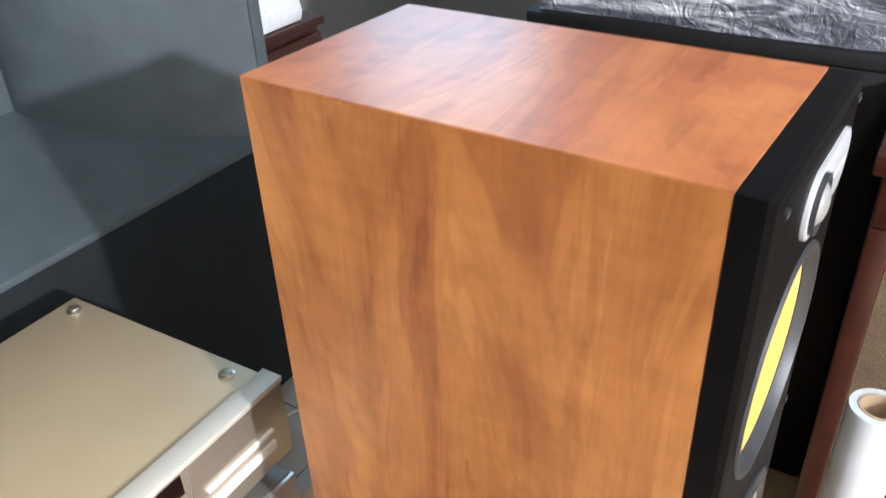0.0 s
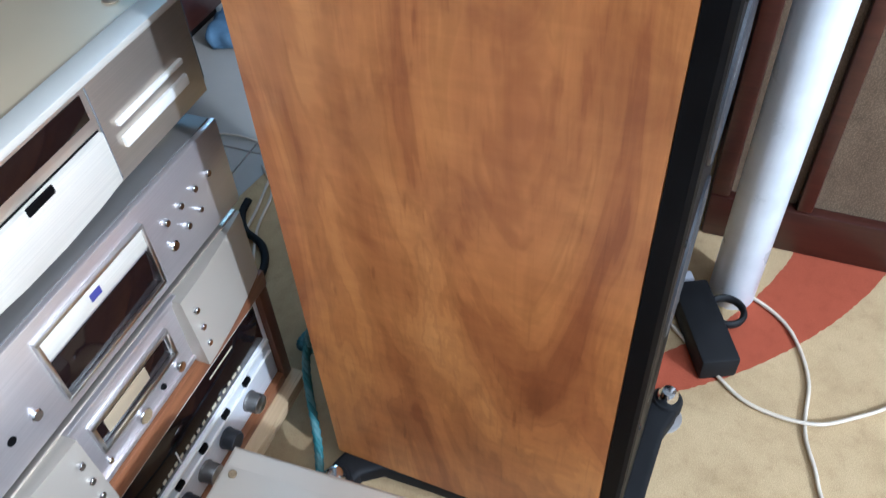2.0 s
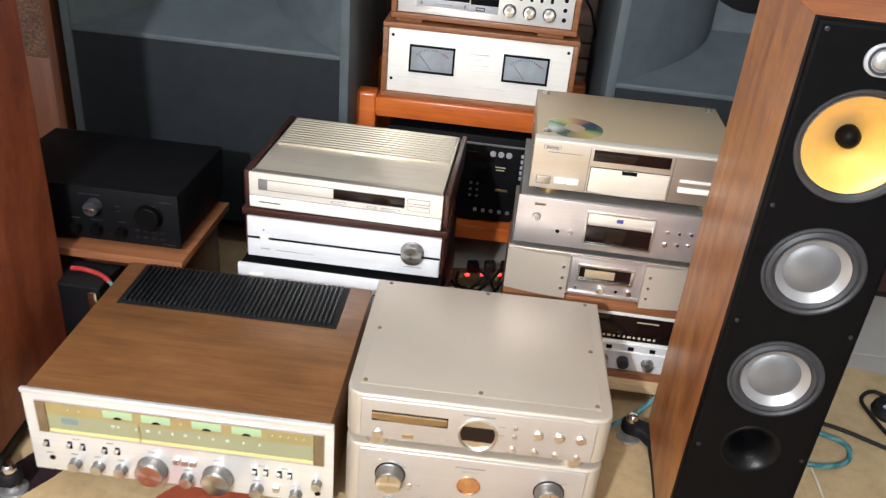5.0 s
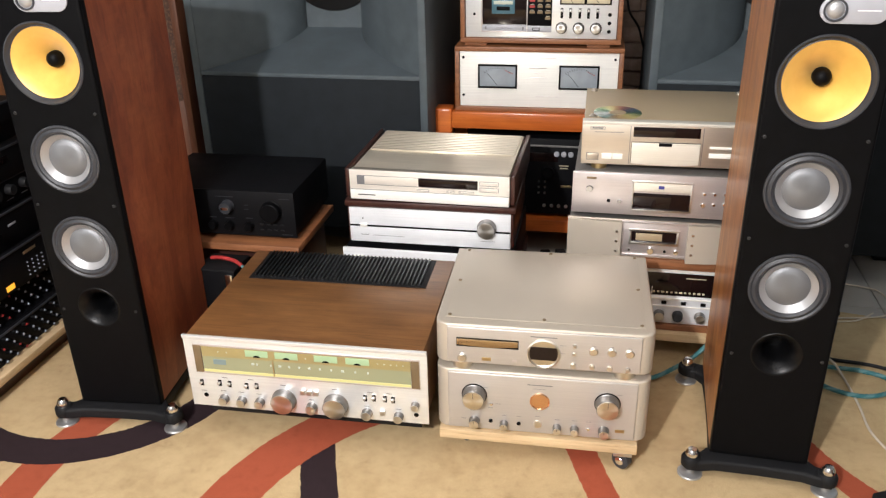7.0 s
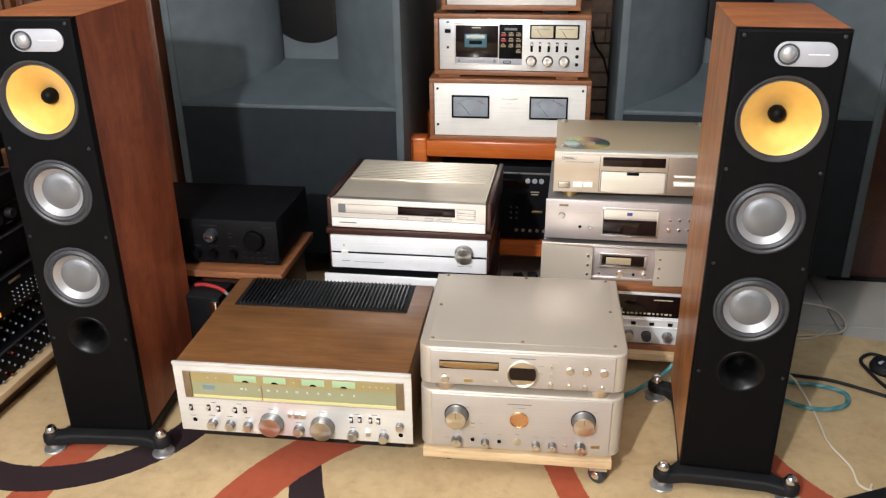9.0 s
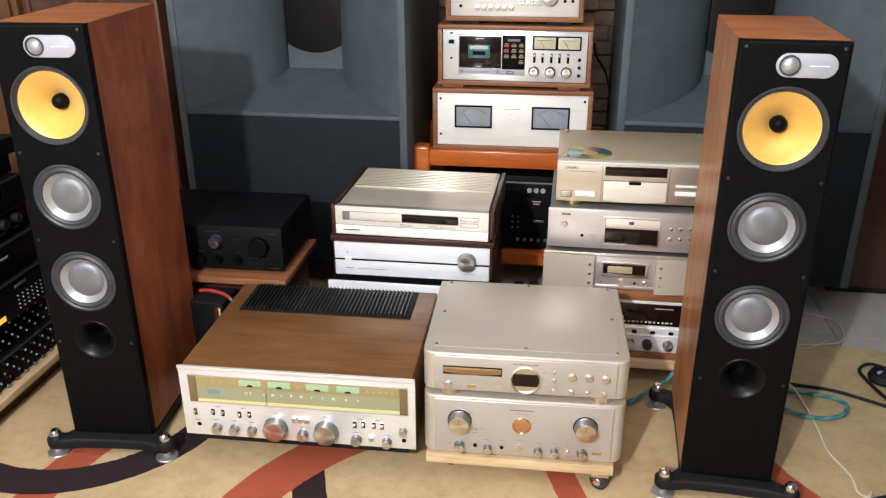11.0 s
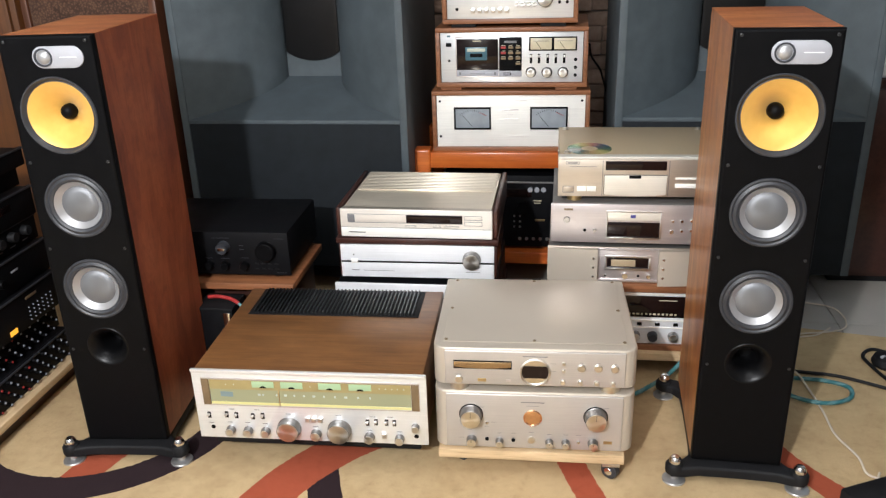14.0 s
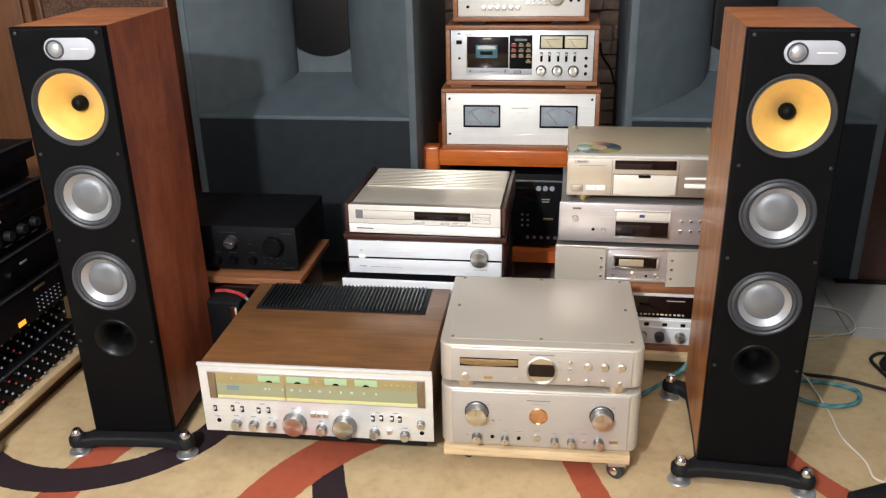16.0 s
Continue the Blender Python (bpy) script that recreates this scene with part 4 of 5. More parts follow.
am2, f = component("preamplifier", (SX - 0.001, 0.468, 0.2836), 0.8, 0.440, 0.099, 0.36, SILVER, DARK_WOOD, "silver amplifier with one large knob in dark wood case", "amplifier", inset=-0.006)
part("case_top", box(-0.232, 0.232, 0.004, 0.37, 0.1, 0.1175, 0.003), DARK_WOOD, am2, "dark mahogany case top")
part("groove", box(-0.219, 0.219, -0.0006, 0.002, 0.0455, 0.0505, 0), BLACK, am2)
part("lower_flap", box(-0.2185, 0.2185, -0.004, 0.001, 0.002, 0.045, 0.001), SILVER, am2)
f.knob(0.157, 0.060, 0.0245, 0.022, KNOB_METAL, "turned silver volume knob", y=-0.002)
f.button(-0.180, 0.050, 0.019, 0.010, WHITE_SILVER, "power_button", 0.006)
f.dot(-0.182, 0.069, 0.0018, BLACK, "indicator", 0.001)
for x, z, w in ((-0.178, 0.023, 0.022), (-0.11, 0.022, 0.09), (0.16, 0.022, 0.04)):
    f.button(x, z, w, 0.002 if w < 0.03 else 0.0012, PLASTIC_GREY, "lettering_bar", 0.0004, y=-0.004)

am3, f = component("power_amplifier", (SX - 0.004, 0.440, 0.172), 0, 0.468, 0.102, 0.38, SILVER, BLACK_METAL, "silver-faced component at the bottom of the stack", "amplifier")
part("groove", box(-0.232, 0.232, -0.0006, 0.002, 0.060, 0.063, 0), BLACK, am3)
f.button(-0.19, 0.075, 0.03, 0.012, WHITE_SILVER, "power_button", 0.005)
stk = thing("stack_stand", (SX - 0.004, 0.47, 0), 0, "dark wooden stand beneath the silver stack", "stand")
part("top", box(-0.235, 0.235, 0, 0.36, 0.126, 0.172, 0.002), DARK_WOOD, stk)
for x in (-0.2, 0.2):
    part("leg", box(x - 0.02, x + 0.02, 0.02, 0.34, 0.0, 0.1265, 0.002), DARK_WOOD, stk)

# ---- champagne stack beside the tower ----
PX = 0.2605
dv, f = component("disc_changer", (PX + 0.0052, 0.4845, 0.5317), 0.9, 0.432, 0.109, 0.335, CHAMPAGNE, TAN, "tan-gold disc player with wide tray, a disc on its lid", "CD player")
part("lid_edge", box(-0.216, 0.216, -0.003, 0.024, 0.103, 0.1105, 0.0012), PALE_EDGE, dv)
for x in (-0.192, 0.192):
    for y in (0.055, 0.310):
        part("lid_screw", upright([(0, 0.105), (0.0095, 0.105), (0.0095, 0.1075), (0.0062, 0.1090), (0.0058, 0.1115), (0.002, 0.1120), (0, 0.1108)], x, y, 18), KNOB_ROSE, dv)
for x in (-0.2125, 0.2125):
    for y in (0.09, 0.25):
        part("side_screw", lathe([(0.006, 0), (0.006, -0.002), (0, -0.003)], 0, 0, 14), CHROME, dv).matrix_basis = pose(x, y, 0.055, 0, 0, 90 if x > 0 else -90)
f.button(-0.013, 0.086, 0.158, 0.025, GLASS_DARK, "display", 0.001)
part("drawer_gap", box(-0.0949, 0.0689, -0.0014, 0.001, 0.006, 0.0612, 0), BLACK, dv)
drawer = part("drawer", prism([(-0.094, 0.008), (-0.060, 0.0045), (-0.013, 0.003), (0.035, 0.0045), (0.068, 0.008), (0.068, 0.060), (-0.094, 0.060)], -0.007, 0.001, 0.0015), WINDOW_SILVER, dv, "pale silver disc drawer with bowed lower edge")
part("notch", box(-0.030, 0.001, -0.0085, -0.006, 0.0530, 0.0612, 0.001), BLACK, drawer)
for x in (-0.099, 0.073):
    part("groove", box(x - 0.0007, x + 0.0007, -0.0008, 0.001, 0.004, 0.1, 0), PLASTIC_GREY, dv)
f.button(-0.188, 0.020, 0.026, 0.014, CHAMPAGNE, "power_key", 0.003)
f.border(-0.188, 0.020, 0.030, 0.018, 0.0012, PLASTIC_GREY, "key_frame", 0.001)
for x in (-0.153, -0.127):
    f.button(x, 0.022, 0.0245, 0.013, WHITE_SILVER, "key", 0.004)
for z, h in ((0.052, 0.005), (0.032, 0.011)):
    f.button(0.140, z, 0.100, h, WHITE_SILVER, "key", 0.004)
f.border(-0.178, 0.093, 0.036, 0.008, 0.0012, PLASTIC_GREY, "badge", 0.0006)
f.line(-0.178, 0.093, 0.026, 0.003, PLASTIC_GREY)
f.line(-0.150, 0.083, 0.07, 0.0012, PLASTIC_GREY)
f.feet(0.34, 0.28, GOLD, 0.02, 0.0192)

disc = thing("compact_disc", (0.133, 0.573, 0.6382), 20, "compact disc with painted rainbow sheen lying on the player lid", "disc")


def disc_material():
    m, n, l, p = mat("painted_rainbow_disc")
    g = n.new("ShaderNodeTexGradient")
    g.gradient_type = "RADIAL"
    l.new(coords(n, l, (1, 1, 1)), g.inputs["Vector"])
    # Rainbow reflection of the disc, painted into the base colour by angle.
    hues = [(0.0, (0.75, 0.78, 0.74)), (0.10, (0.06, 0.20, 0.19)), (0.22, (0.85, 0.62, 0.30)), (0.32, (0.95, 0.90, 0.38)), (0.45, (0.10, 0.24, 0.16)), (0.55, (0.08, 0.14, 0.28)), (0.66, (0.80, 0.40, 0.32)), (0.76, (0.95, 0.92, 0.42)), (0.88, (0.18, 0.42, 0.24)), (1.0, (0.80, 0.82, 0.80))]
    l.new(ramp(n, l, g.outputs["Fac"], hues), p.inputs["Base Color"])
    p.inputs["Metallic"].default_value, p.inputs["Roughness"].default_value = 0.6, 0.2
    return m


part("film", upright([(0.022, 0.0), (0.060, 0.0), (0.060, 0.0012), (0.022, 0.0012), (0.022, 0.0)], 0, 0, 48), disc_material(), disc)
part("hub", upright([(0.0075, 0.0), (0.0218, 0.0), (0.0218, 0.0013), (0.0075, 0.0013), (0.0075, 0.0)], 0, 0, 36), TAN, disc, "clear plastic hub")

dn, f = component("dvd_player", (PX - 0.0105, 0.4765, 0.4009), -0.2, 0.434, 0.110, 0.33, SILVER_MAUVE, STEEL_SHEET, "grey-silver disc player with framed drawer and display", "DVD player")
f.border(0.004, 0.054, 0.146, 0.080, 0.004, KNOB_METAL, "bezel", 0.005, label="polished display bezel")
f.button(0.004, 0.079, 0.138, 0.024, WINDOW_SILVER, "drawer", 0.004)
f.button(0.004, 0.039, 0.138, 0.044, GLASS_DARK, "display", 0.0015)
f.button(0.002, 0.079, 0.014, 0.009, LED_BLUE, "badge", 0.0046)
f.knob(-0.174, 0.066, 0.0085, 0.006, KNOB_METAL, name="power_button")
f.dot(-0.125, 0.036, 0.0045, BLACK, "socket", 0.001)
f.dot(-0.098, 0.036, 0.006, CHROME, d=0.005)
for x, z, r in ((0.106, 0.066, 0.0042), (0.130, 0.067, 0.0042), (0.155, 0.068, 0.0042), (0.180, 0.068, 0.0042), (0.105, 0.036, 0.006), (0.131, 0.039, 0.0042), (0.154, 0.041, 0.0035)):
    f.dot(x, z, r, CHROME, d=0.004)
f.button(-0.170, 0.095, 0.024, 0.006, BADGE, "badge", 0.0006)
part("lid", box(-0.213, 0.213, 0.006, 0.332, 0.1085, 0.1115, 0.001), STEEL_SHEET, dn, "grey steel lid")
f.feet(0.34, 0.28, BLACK_MATT, 0.016, 0.0105)

ld, f = component("super_audio_player", (PX - 0.0155, 0.4835, 0.2805), 0, 0.438, 0.1045, 0.33, CHAMPAGNE, STEEL_SHEET, "champagne player with bowed wings and framed window", "CD player")
for s in (-1, 1):
    b = bmesh.new()
    n = 8
    rows = []
    for k in range(n + 1):
        t = k / n
        x, y = s * (0.082 + 0.137 * t), -0.016 + 0.012 * t * t
        rows.append((b.verts.new((x, y - 0.006 * (1 - t), 0.0)), b.verts.new((x, y, 0.102))))
    for p, q in zip(rows, rows[1:]):
        b.faces.new((p[0], q[0], q[1], p[1]))
    r = bmesh.ops.extrude_face_region(b, geom=b.faces[:])
    bmesh.ops.translate(b, vec=(0, 0.018, 0), verts=[v for v in r["geom"] if isinstance(v, bmesh.types.BMVert)])
    bmesh.ops.recalc_face_normals(b, faces=b.faces[:])
    part("wing", b, CHAMPAGNE_TOP, ld, "bowed champagne wing")
    for z in (0.025, 0.052, 0.079):
        f.dot(s * 0.094, z, 0.004, CHROME, d=0.004, y=-0.019)
f.border(0.004, 0.054, 0.172, 0.098, 0.006, SILVER_MAUVE, "bezel", 0.006)
f.button(0.004, 0.053, 0.162, 0.086, SILVER_MAUVE, "plate", 0.003)
f.border(0.0, 0.061, 0.124, 0.042, 0.005, KNOB_METAL, "window_frame", 0.008)
f.button(0.0, 0.060, 0.112, 0.030, GLASS_DARK, "window", 0.0035)
f.button(-0.012, 0.060, 0.066, 0.020, TAN, "display", 0.0042)
f.knob(-0.006, 0.022, 0.009, 0.009, CHROME)
for x in (-0.06, 0.03):
    f.dot(x, 0.022, 0.0035, BLACK if x > 0 else CHROME, d=0.003, y=-0.003)
f.knob(0.058, 0.022, 0.0065, 0.009, CHROME)

case = thing("wood_cased_receiver", (PX - 0.0125, 0.480, 0.0715), 0, "vintage receiver with black dial in walnut case", "receiver")
part("case_top", box(-0.222, 0.222, -0.004, 0.33, 0.182, 0.2085, 0.002), CASE_WOOD, case, "walnut case top")
# Sides use a darker wood than the top, putting their shade into the colour.
for s in (-1, 1):
    part("case_side", box(s * 0.213 - 0.009, s * 0.213 + 0.009, -0.002, 0.33, 0.0, 0.1818, 0.002), BROWN_WOOD, case)
part("case_bottom", box(-0.2035, 0.2035, -0.002, 0.33, 0.0, 0.016, 0.001), CASE_WOOD, case)
part("chassis", box(-0.2035, 0.2035, 0.014, 0.32, 0.0165, 0.1815, 0), BLACK_METAL, case)
part("front_panel", box(-0.203, 0.203, 0.006, 0.0145, 0.018, 0.180, 0.001), SILVER, case)
f = Face(case)
f.button(0.0, 0.135, 0.390, 0.066, GLASS_DARK, "dial_glass", 0.001, y=0.006)
for k in range(26):
    f.button(-0.15 + 0.0115 * k, 0.112, 0.006 if k % 4 else 0.009, 0.0055, METER_CREAM, "dial_mark", 0.0016, y=0.006)
f.button(0.115, 0.155, 0.05, 0.003, METER_CREAM, "lettering_bar", 0.0016, y=0.006)
f.button(0.006, 0.116, 0.002, 0.024, WHITE_SILVER, "dial_pointer", 0.002, y=0.006)
f.button(0.0, 0.174, 0.400, 0.004, WHITE_SILVER, "trim", 0.004, y=0.006)
f.button(0.0, 0.093, 0.400, 0.004, WHITE_SILVER, "trim", 0.004, y=0.006)
f.button(0.0, 0.070, 0.400, 0.003, WHITE_SILVER, "trim", 0.003, y=0.006)
for x in (-0.16, -0.11, -0.06, -0.01, 0.04, 0.09, 0.14):
    f.button(x, 0.081, 0.013, 0.008, BLACK, "switch", 0.005, y=0.006)
for k, x in enumerate((-0.165, -0.115, -0.065, -0.015, 0.030, 0.078, 0.135)):
    f.knob(x, 0.044, 0.0135, 0.018, RUBBER if k % 2 else KNOB_METAL, y=0.006)
b2 = thing("castor_board", (PX - 0.0125, 0.472, 0), 0, "pale wooden board on castors beneath the cased receiver", "trolley")
part("board", box(-0.225, 0.225, -0.012, 0.35, 0.0485, 0.0712, 0.001), PLY, b2)
for x in (-0.18, 0.18):
    for y in (0.05, 0.3):
        c = part("castor", box(x - 0.02, x + 0.02, y - 0.018, y + 0.018, 0.041, 0.049, 0.001), KNOB_METAL, b2)
        part("wheel", upright([(0, -0.011), (0.014, -0.011), (0.0205, -0.008), (0.0205, 0.008), (0.014, 0.011), (0, 0.011)], 0, 0, 20), RUBBER, c).matrix_basis = pose(x, y, 0.0208, 0, 90, 20)

# ---- orange rack with the power amplifier and decks ----
RX = -0.113
rack = thing("equipment_rack", (RX - 0.004, 1.036, 0), 0.6, "orange-varnished wooden equipment rack with thick posts", "rack")
for x in (-0.298, 0.298):
    for y in (0.028, 0.36):
        part("post", box(x - 0.032, x + 0.032, y - 0.03, y + 0.03, -0.006, 0.504 if x < 0 else 0.488, 0.008, 3), ORANGE_WOOD, rack)
part("shelf", box(-0.2665, 0.2665, 0.005, 0.40, 0.438, 0.492, 0.003), ORANGE_WOOD, rack, "upper shelf")
part("shelf", box(-0.2665, 0.2665, 0.005, 0.40, 0.086, 0.130, 0.003), ORANGE_WOOD, rack, "lower shelf")


def wood_case(root, w, h, d, t=0.014, m=CASE_WOOD):
    part("case_top", box(-w / 2, w / 2, -0.012, d, h - t, h, 0.0015), m, root, "walnut case top")
    part("case_bottom", box(-w / 2, w / 2, -0.012, d, 0, t, 0.0015), m, root)
    for s in (-1, 1):
        part("case_side", box(s * (w / 2 - t / 2) - t / 2, s * (w / 2 - t / 2) + t / 2, -0.012, d, t + 0.0003, h - t - 0.0003, 0.0015), m, root)


pa = thing("meter_power_amplifier", (RX, 1.072, 0.4926), 1.2, "pale-faced power amplifier with two meters in walnut case", "amplifier")
wood_case(pa, 0.524, 0.205, 0.36)
part("front_panel", box(-0.247, 0.247, -0.002, 0.006, 0.0145, 0.190, 0.001), WHITE_SILVER, pa)
part("chassis", box(-0.247, 0.247, 0.0065, 0.35, 0.0145, 0.190, 0), BLACK_METAL, pa)
f = Face(pa)
for x in (-0.127, 0.128):
    f.border(x, 0.112, 0.124, 0.075, 0.005, BLACK, "meter_frame", 0.006, y=-0.002)
    mt = f.button(x, 0.112, 0.114, 0.065, METER_FACE, "meter_face", 0.002, y=-0.002)
    for k in range(13):
        a = radians(130 - 80 * k / 12)
        part("scale_tick", box(-0.0006, 0.0006, -0.0048, -0.0038, 0, 0.006, 0), BLACK, mt).matrix_basis = pose(x + 0.06 * math.cos(a), 0, 0.074 + 0.062 * math.sin(a), 0, 90 - math.degrees(a), 0)
    part("red_zone", box(-0.014, 0.014, -0.0048, -0.0038, -0.0006, 0.0006, 0), RED, mt).matrix_basis = pose(x + 0.036, 0, 0.126, 0, 24, 0)
    part("needle", box(-0.0005, 0.0005, -0.0054, -0.0044, 0, 0.052, 0), BLACK, mt).matrix_basis = pose(x, 0, 0.083, 0, -40, 0)
for x, z in ((-0.236, 0.17), (-0.236, 0.05), (0.236, 0.17), (0.236, 0.05)):
    f.dot(x, z, 0.004, BLACK_METAL, "panel_screw", 0.003, y=-0.002)
for x, z, w, h in ((0.01, 0.171, 0.09, 0.002), (0.0, 0.140, 0.055, 0.004), (0.0, 0.124, 0.018, 0.002), (0.0, 0.110, 0.06, 0.0015), (0.03, 0.05, 0.07, 0.001)):
    f.button(x, z, w, h, SILVER_MAUVE, "lettering_bar", 0.0004, y=-0.002)

dk = thing("cassette_deck", (RX + 0.002, 1.078, 0.7085), -0.3, "silver cassette deck with loaded tape in walnut case", "cassette deck")
wood_case(dk, 0.494, 0.192, 0.33)
part("front_panel", box(-0.2312, 0.2312, -0.002, 0.006, 0.0155, 0.1765, 0.001), BRIGHT, dk)
part("chassis", box(-0.232, 0.232, 0.0065, 0.32, 0.0145, 0.1775, 0), BLACK_METAL, dk)
for x in (-0.20, 0.18):
    part("foot", box(x - 0.035, x + 0.035, 0.0, 0.30, -0.0105, 0.001, 0.001), CASE_WOOD, dk)
f = Face(dk)
door = f.button(-0.110, 0.106, 0.136, 0.100, GLASS_DARK, "cassette_door", 0.004, y=-0.002, label="smoked cassette door")
f.border(-0.110, 0.098, 0.144, 0.130, 0.003, SILVER_MAUVE, "door_frame", 0.003, y=-0.002)
part("cassette", box(-0.149, -0.078, -0.0075, -0.0055, 0.088, 0.130, 0.002), TAPE_BLUE, door, "blue cassette tape")
part("tape_label", box(-0.143, -0.084, -0.0082, -0.0074, 0.116, 0.126, 0.0005), SCALE_PALE, door)
part("tape_window", box(-0.134, -0.093, -0.0085, -0.0074, 0.098, 0.110, 0.001), BLACK, door)
part("lettering_bar", box(-0.125, -0.098, -0.0066, -0.0058, 0.148, 0.151, 0), METER_CREAM, door)
f.button(-0.110, 0.045, 0.138, 0.018, TWEETER_GREY, "door_strip", 0.004, y=-0.002, label="blue-grey lower door strip")
for x in (-0.168, -0.052):
    f.button(x, 0.045, 0.006, 0.009, PLASTIC_GREY, "lettering_bar", 0.0046, y=-0.002)
f.button(-0.110, 0.045, 0.05, 0.0015, PLASTIC_GREY, "lettering_bar", 0.0046, y=-0.002)
f.button(-0.002, 0.107, 0.074, 0.108, BLACK, "control_panel", 0.003, y=-0.002)
f.button(-0.002, 0.146, 0.040, 0.007, PLASTIC_GREY, "counter", 0.004, y=-0.002)
for i in range(3):
    for j in range(4):
        if (i, j) not in ((0, 3), (1, 3)):
            f.button(-0.025 + 0.024 * i, 0.128 - 0.0175 * j, 0.016, 0.007, RED if (i, j) in ((0, 0), (0, 1)) else BADGE, "key", 0.005, y=-0.002)
            f.button(-0.025 + 0.024 * i, 0.1345 - 0.0175 * j, 0.012, 0.0016, METER_CREAM, "lettering_bar", 0.0036, y=-0.002)
f.button(-0.002, 0.043, 0.074, 0.018, TWEETER_GREY, "strip", 0.003, y=-0.002)
f.border(-0.012, 0.043, 0.024, 0.009, 0.002, BLACK, "key_frame", 0.005, y=-0.002)
f.button(0.135, 0.139, 0.154, 0.044, BLACK, "meter_frame", 0.004, y=-0.002)
for x in (0.097, 0.173):
    mt = f.button(x, 0.139, 0.068, 0.036, METER_CREAM, "meter", 0.005, y=-0.002)
    part("needle", box(-0.0006, 0.0006, -0.008, -0.0068, 0, 0.026, 0), BLACK, mt).matrix_basis = pose(x, 0, 0.123, 0, -35, 0)
    part("scale_arc", box(x - 0.025, x + 0.025, -0.0076, -0.0068, 0.147, 0.1485, 0), PLASTIC_GREY, mt)
for x in (0.065, 0.091, 0.119, 0.145, 0.172):
    sl = f.button(x, 0.091, 0.008, 0.030, BLACK, "switch_slot", 0.001, y=-0.002)
    part("switch_cap", box(x - 0.003, x + 0.003, -0.010, -0.002, 0.096, 0.103, 0.001), KNOB_METAL, sl)
for x in (0.065, 0.117, 0.169):
    part("knob_ring", lathe([(0.0175, 0), (0.0172, -0.001), (0.0155, -0.001)], x, 0.047, 32, -0.002), BLACK, dk)
    f.knob(x, 0.047, 0.0145, 0.018, KNOB_METAL, y=-0.002)
for z in (0.088, 0.063, 0.038):
    f.dot(0.2085, z, 0.0055, BLACK, "socket", 0.002, y=-0.002)
f.button(-0.204, 0.138, 0.018, 0.012, BLACK, "power_button", 0.005, y=-0.002)
f.dot(-0.204, 0.086, 0.004, BLACK, "socket", 0.002, y=-0.002)
f.button(-0.204, 0.165, 0.010, 0.006, TAPE_BLUE, "badge", 0.001, y=-0.002)

tp = thing("wood_cased_tuner", (RX - 0.003, 1.084, 0.9125), 0, "silver-faced component in walnut case on the deck", "tuner")
wood_case(tp, 0.434, 0.17, 0.32)
part("front_panel", box(-0.202, 0.202, -0.002, 0.006, 0.0145, 0.155, 0.001), BRIGHT, tp)
part("chassis", box(-0.2, 0.2, 0.0065, 0.31, 0.0145, 0.155, 0), BLACK_METAL, tp)
for x in (-0.15, 0.14):
    part("foot", box(x - 0.04, x + 0.04, 0.0, 0.28, -0.0125, 0.001, 0.001), BLACK_MATT, tp)
f = Face(tp)
for k in range(6):
    f.button(-0.118 + 0.022 * k, 0.040, 0.013, 0.016, KNOB_METAL, "key", 0.007, y=-0.002)
for k in range(4):
    f.knob(0.025 + 0.018 * k, 0.058, 0.007, 0.012, KNOB_METAL, y=-0.002)
f.knob(0.112, 0.074, 0.024, 0.022, KNOB_METAL, y=-0.002)
for x in (0.158, 0.182):
    f.dot(x, 0.063, 0.005, BLACK, "socket", 0.002, y=-0.002)
f.button(-0.02, 0.118, 0.30, 0.05, GLASS_DARK, "dial_glass", 0.001, y=-0.002)
f.dot(-0.17, 0.045, 0.005, BLACK, "socket", 0.002, y=-0.002)

av, f = component("av_receiver", (RX + 0.014, 1.070, 0.1417), 0, 0.50, 0.262, 0.34, BLACK_METAL, BLACK_METAL, "black audio-video receiver with round knobs on rack shelf", "receiver")
f.button(-0.02, 0.238, 0.46, 0.006, STEEL_SHEET, "trim_line", 0.003)
f.button(-0.06, 0.200, 0.24, 0.03, GLASS_DARK, "display", 0.002)
for x, z, w in ((-0.18, 0.226, 0.05), (-0.18, 0.214, 0.03), (0.08, 0.172, 0.03), (0.08, 0.163, 0.024)):
    f.line(x, z, w, 0.003, METER_CREAM)
for k in range(4):
    f.dot(-0.12 + 0.02 * k, 0.206, 0.006, KNOB_METAL, d=0.005)
for k in range(3):
    f.dot(0.055 + 0.023 * k, 0.212, 0.0088, TWEETER_GREY, d=0.006)
for i in range(3):
    for j in range(5):
        f.button(0.142 + 0.021 * i, 0.214 - 0.017 * j, 0.013, 0.010, TWEETER_GREY, "key", 0.005)
f.knob(0.03, 0.15, 0.02, 0.018, BLACK)
for k in range(6):
    f.dot(0.02 + 0.024 * k, 0.03, 0.006, KNOB_METAL, "socket", 0.004)
for i in range(2):
    for j in range(3):
        f.dot(0.0 + 0.02 * i, 0.075 + 0.02 * j, 0.004, KNOB_METAL, d=0.003)
f.button(0.09, 0.10, 0.035, 0.008, GOLD, "badge", 0.001)
f.feet(0.4, 0.28, BLACK_MATT, 0.018, 0.0115)

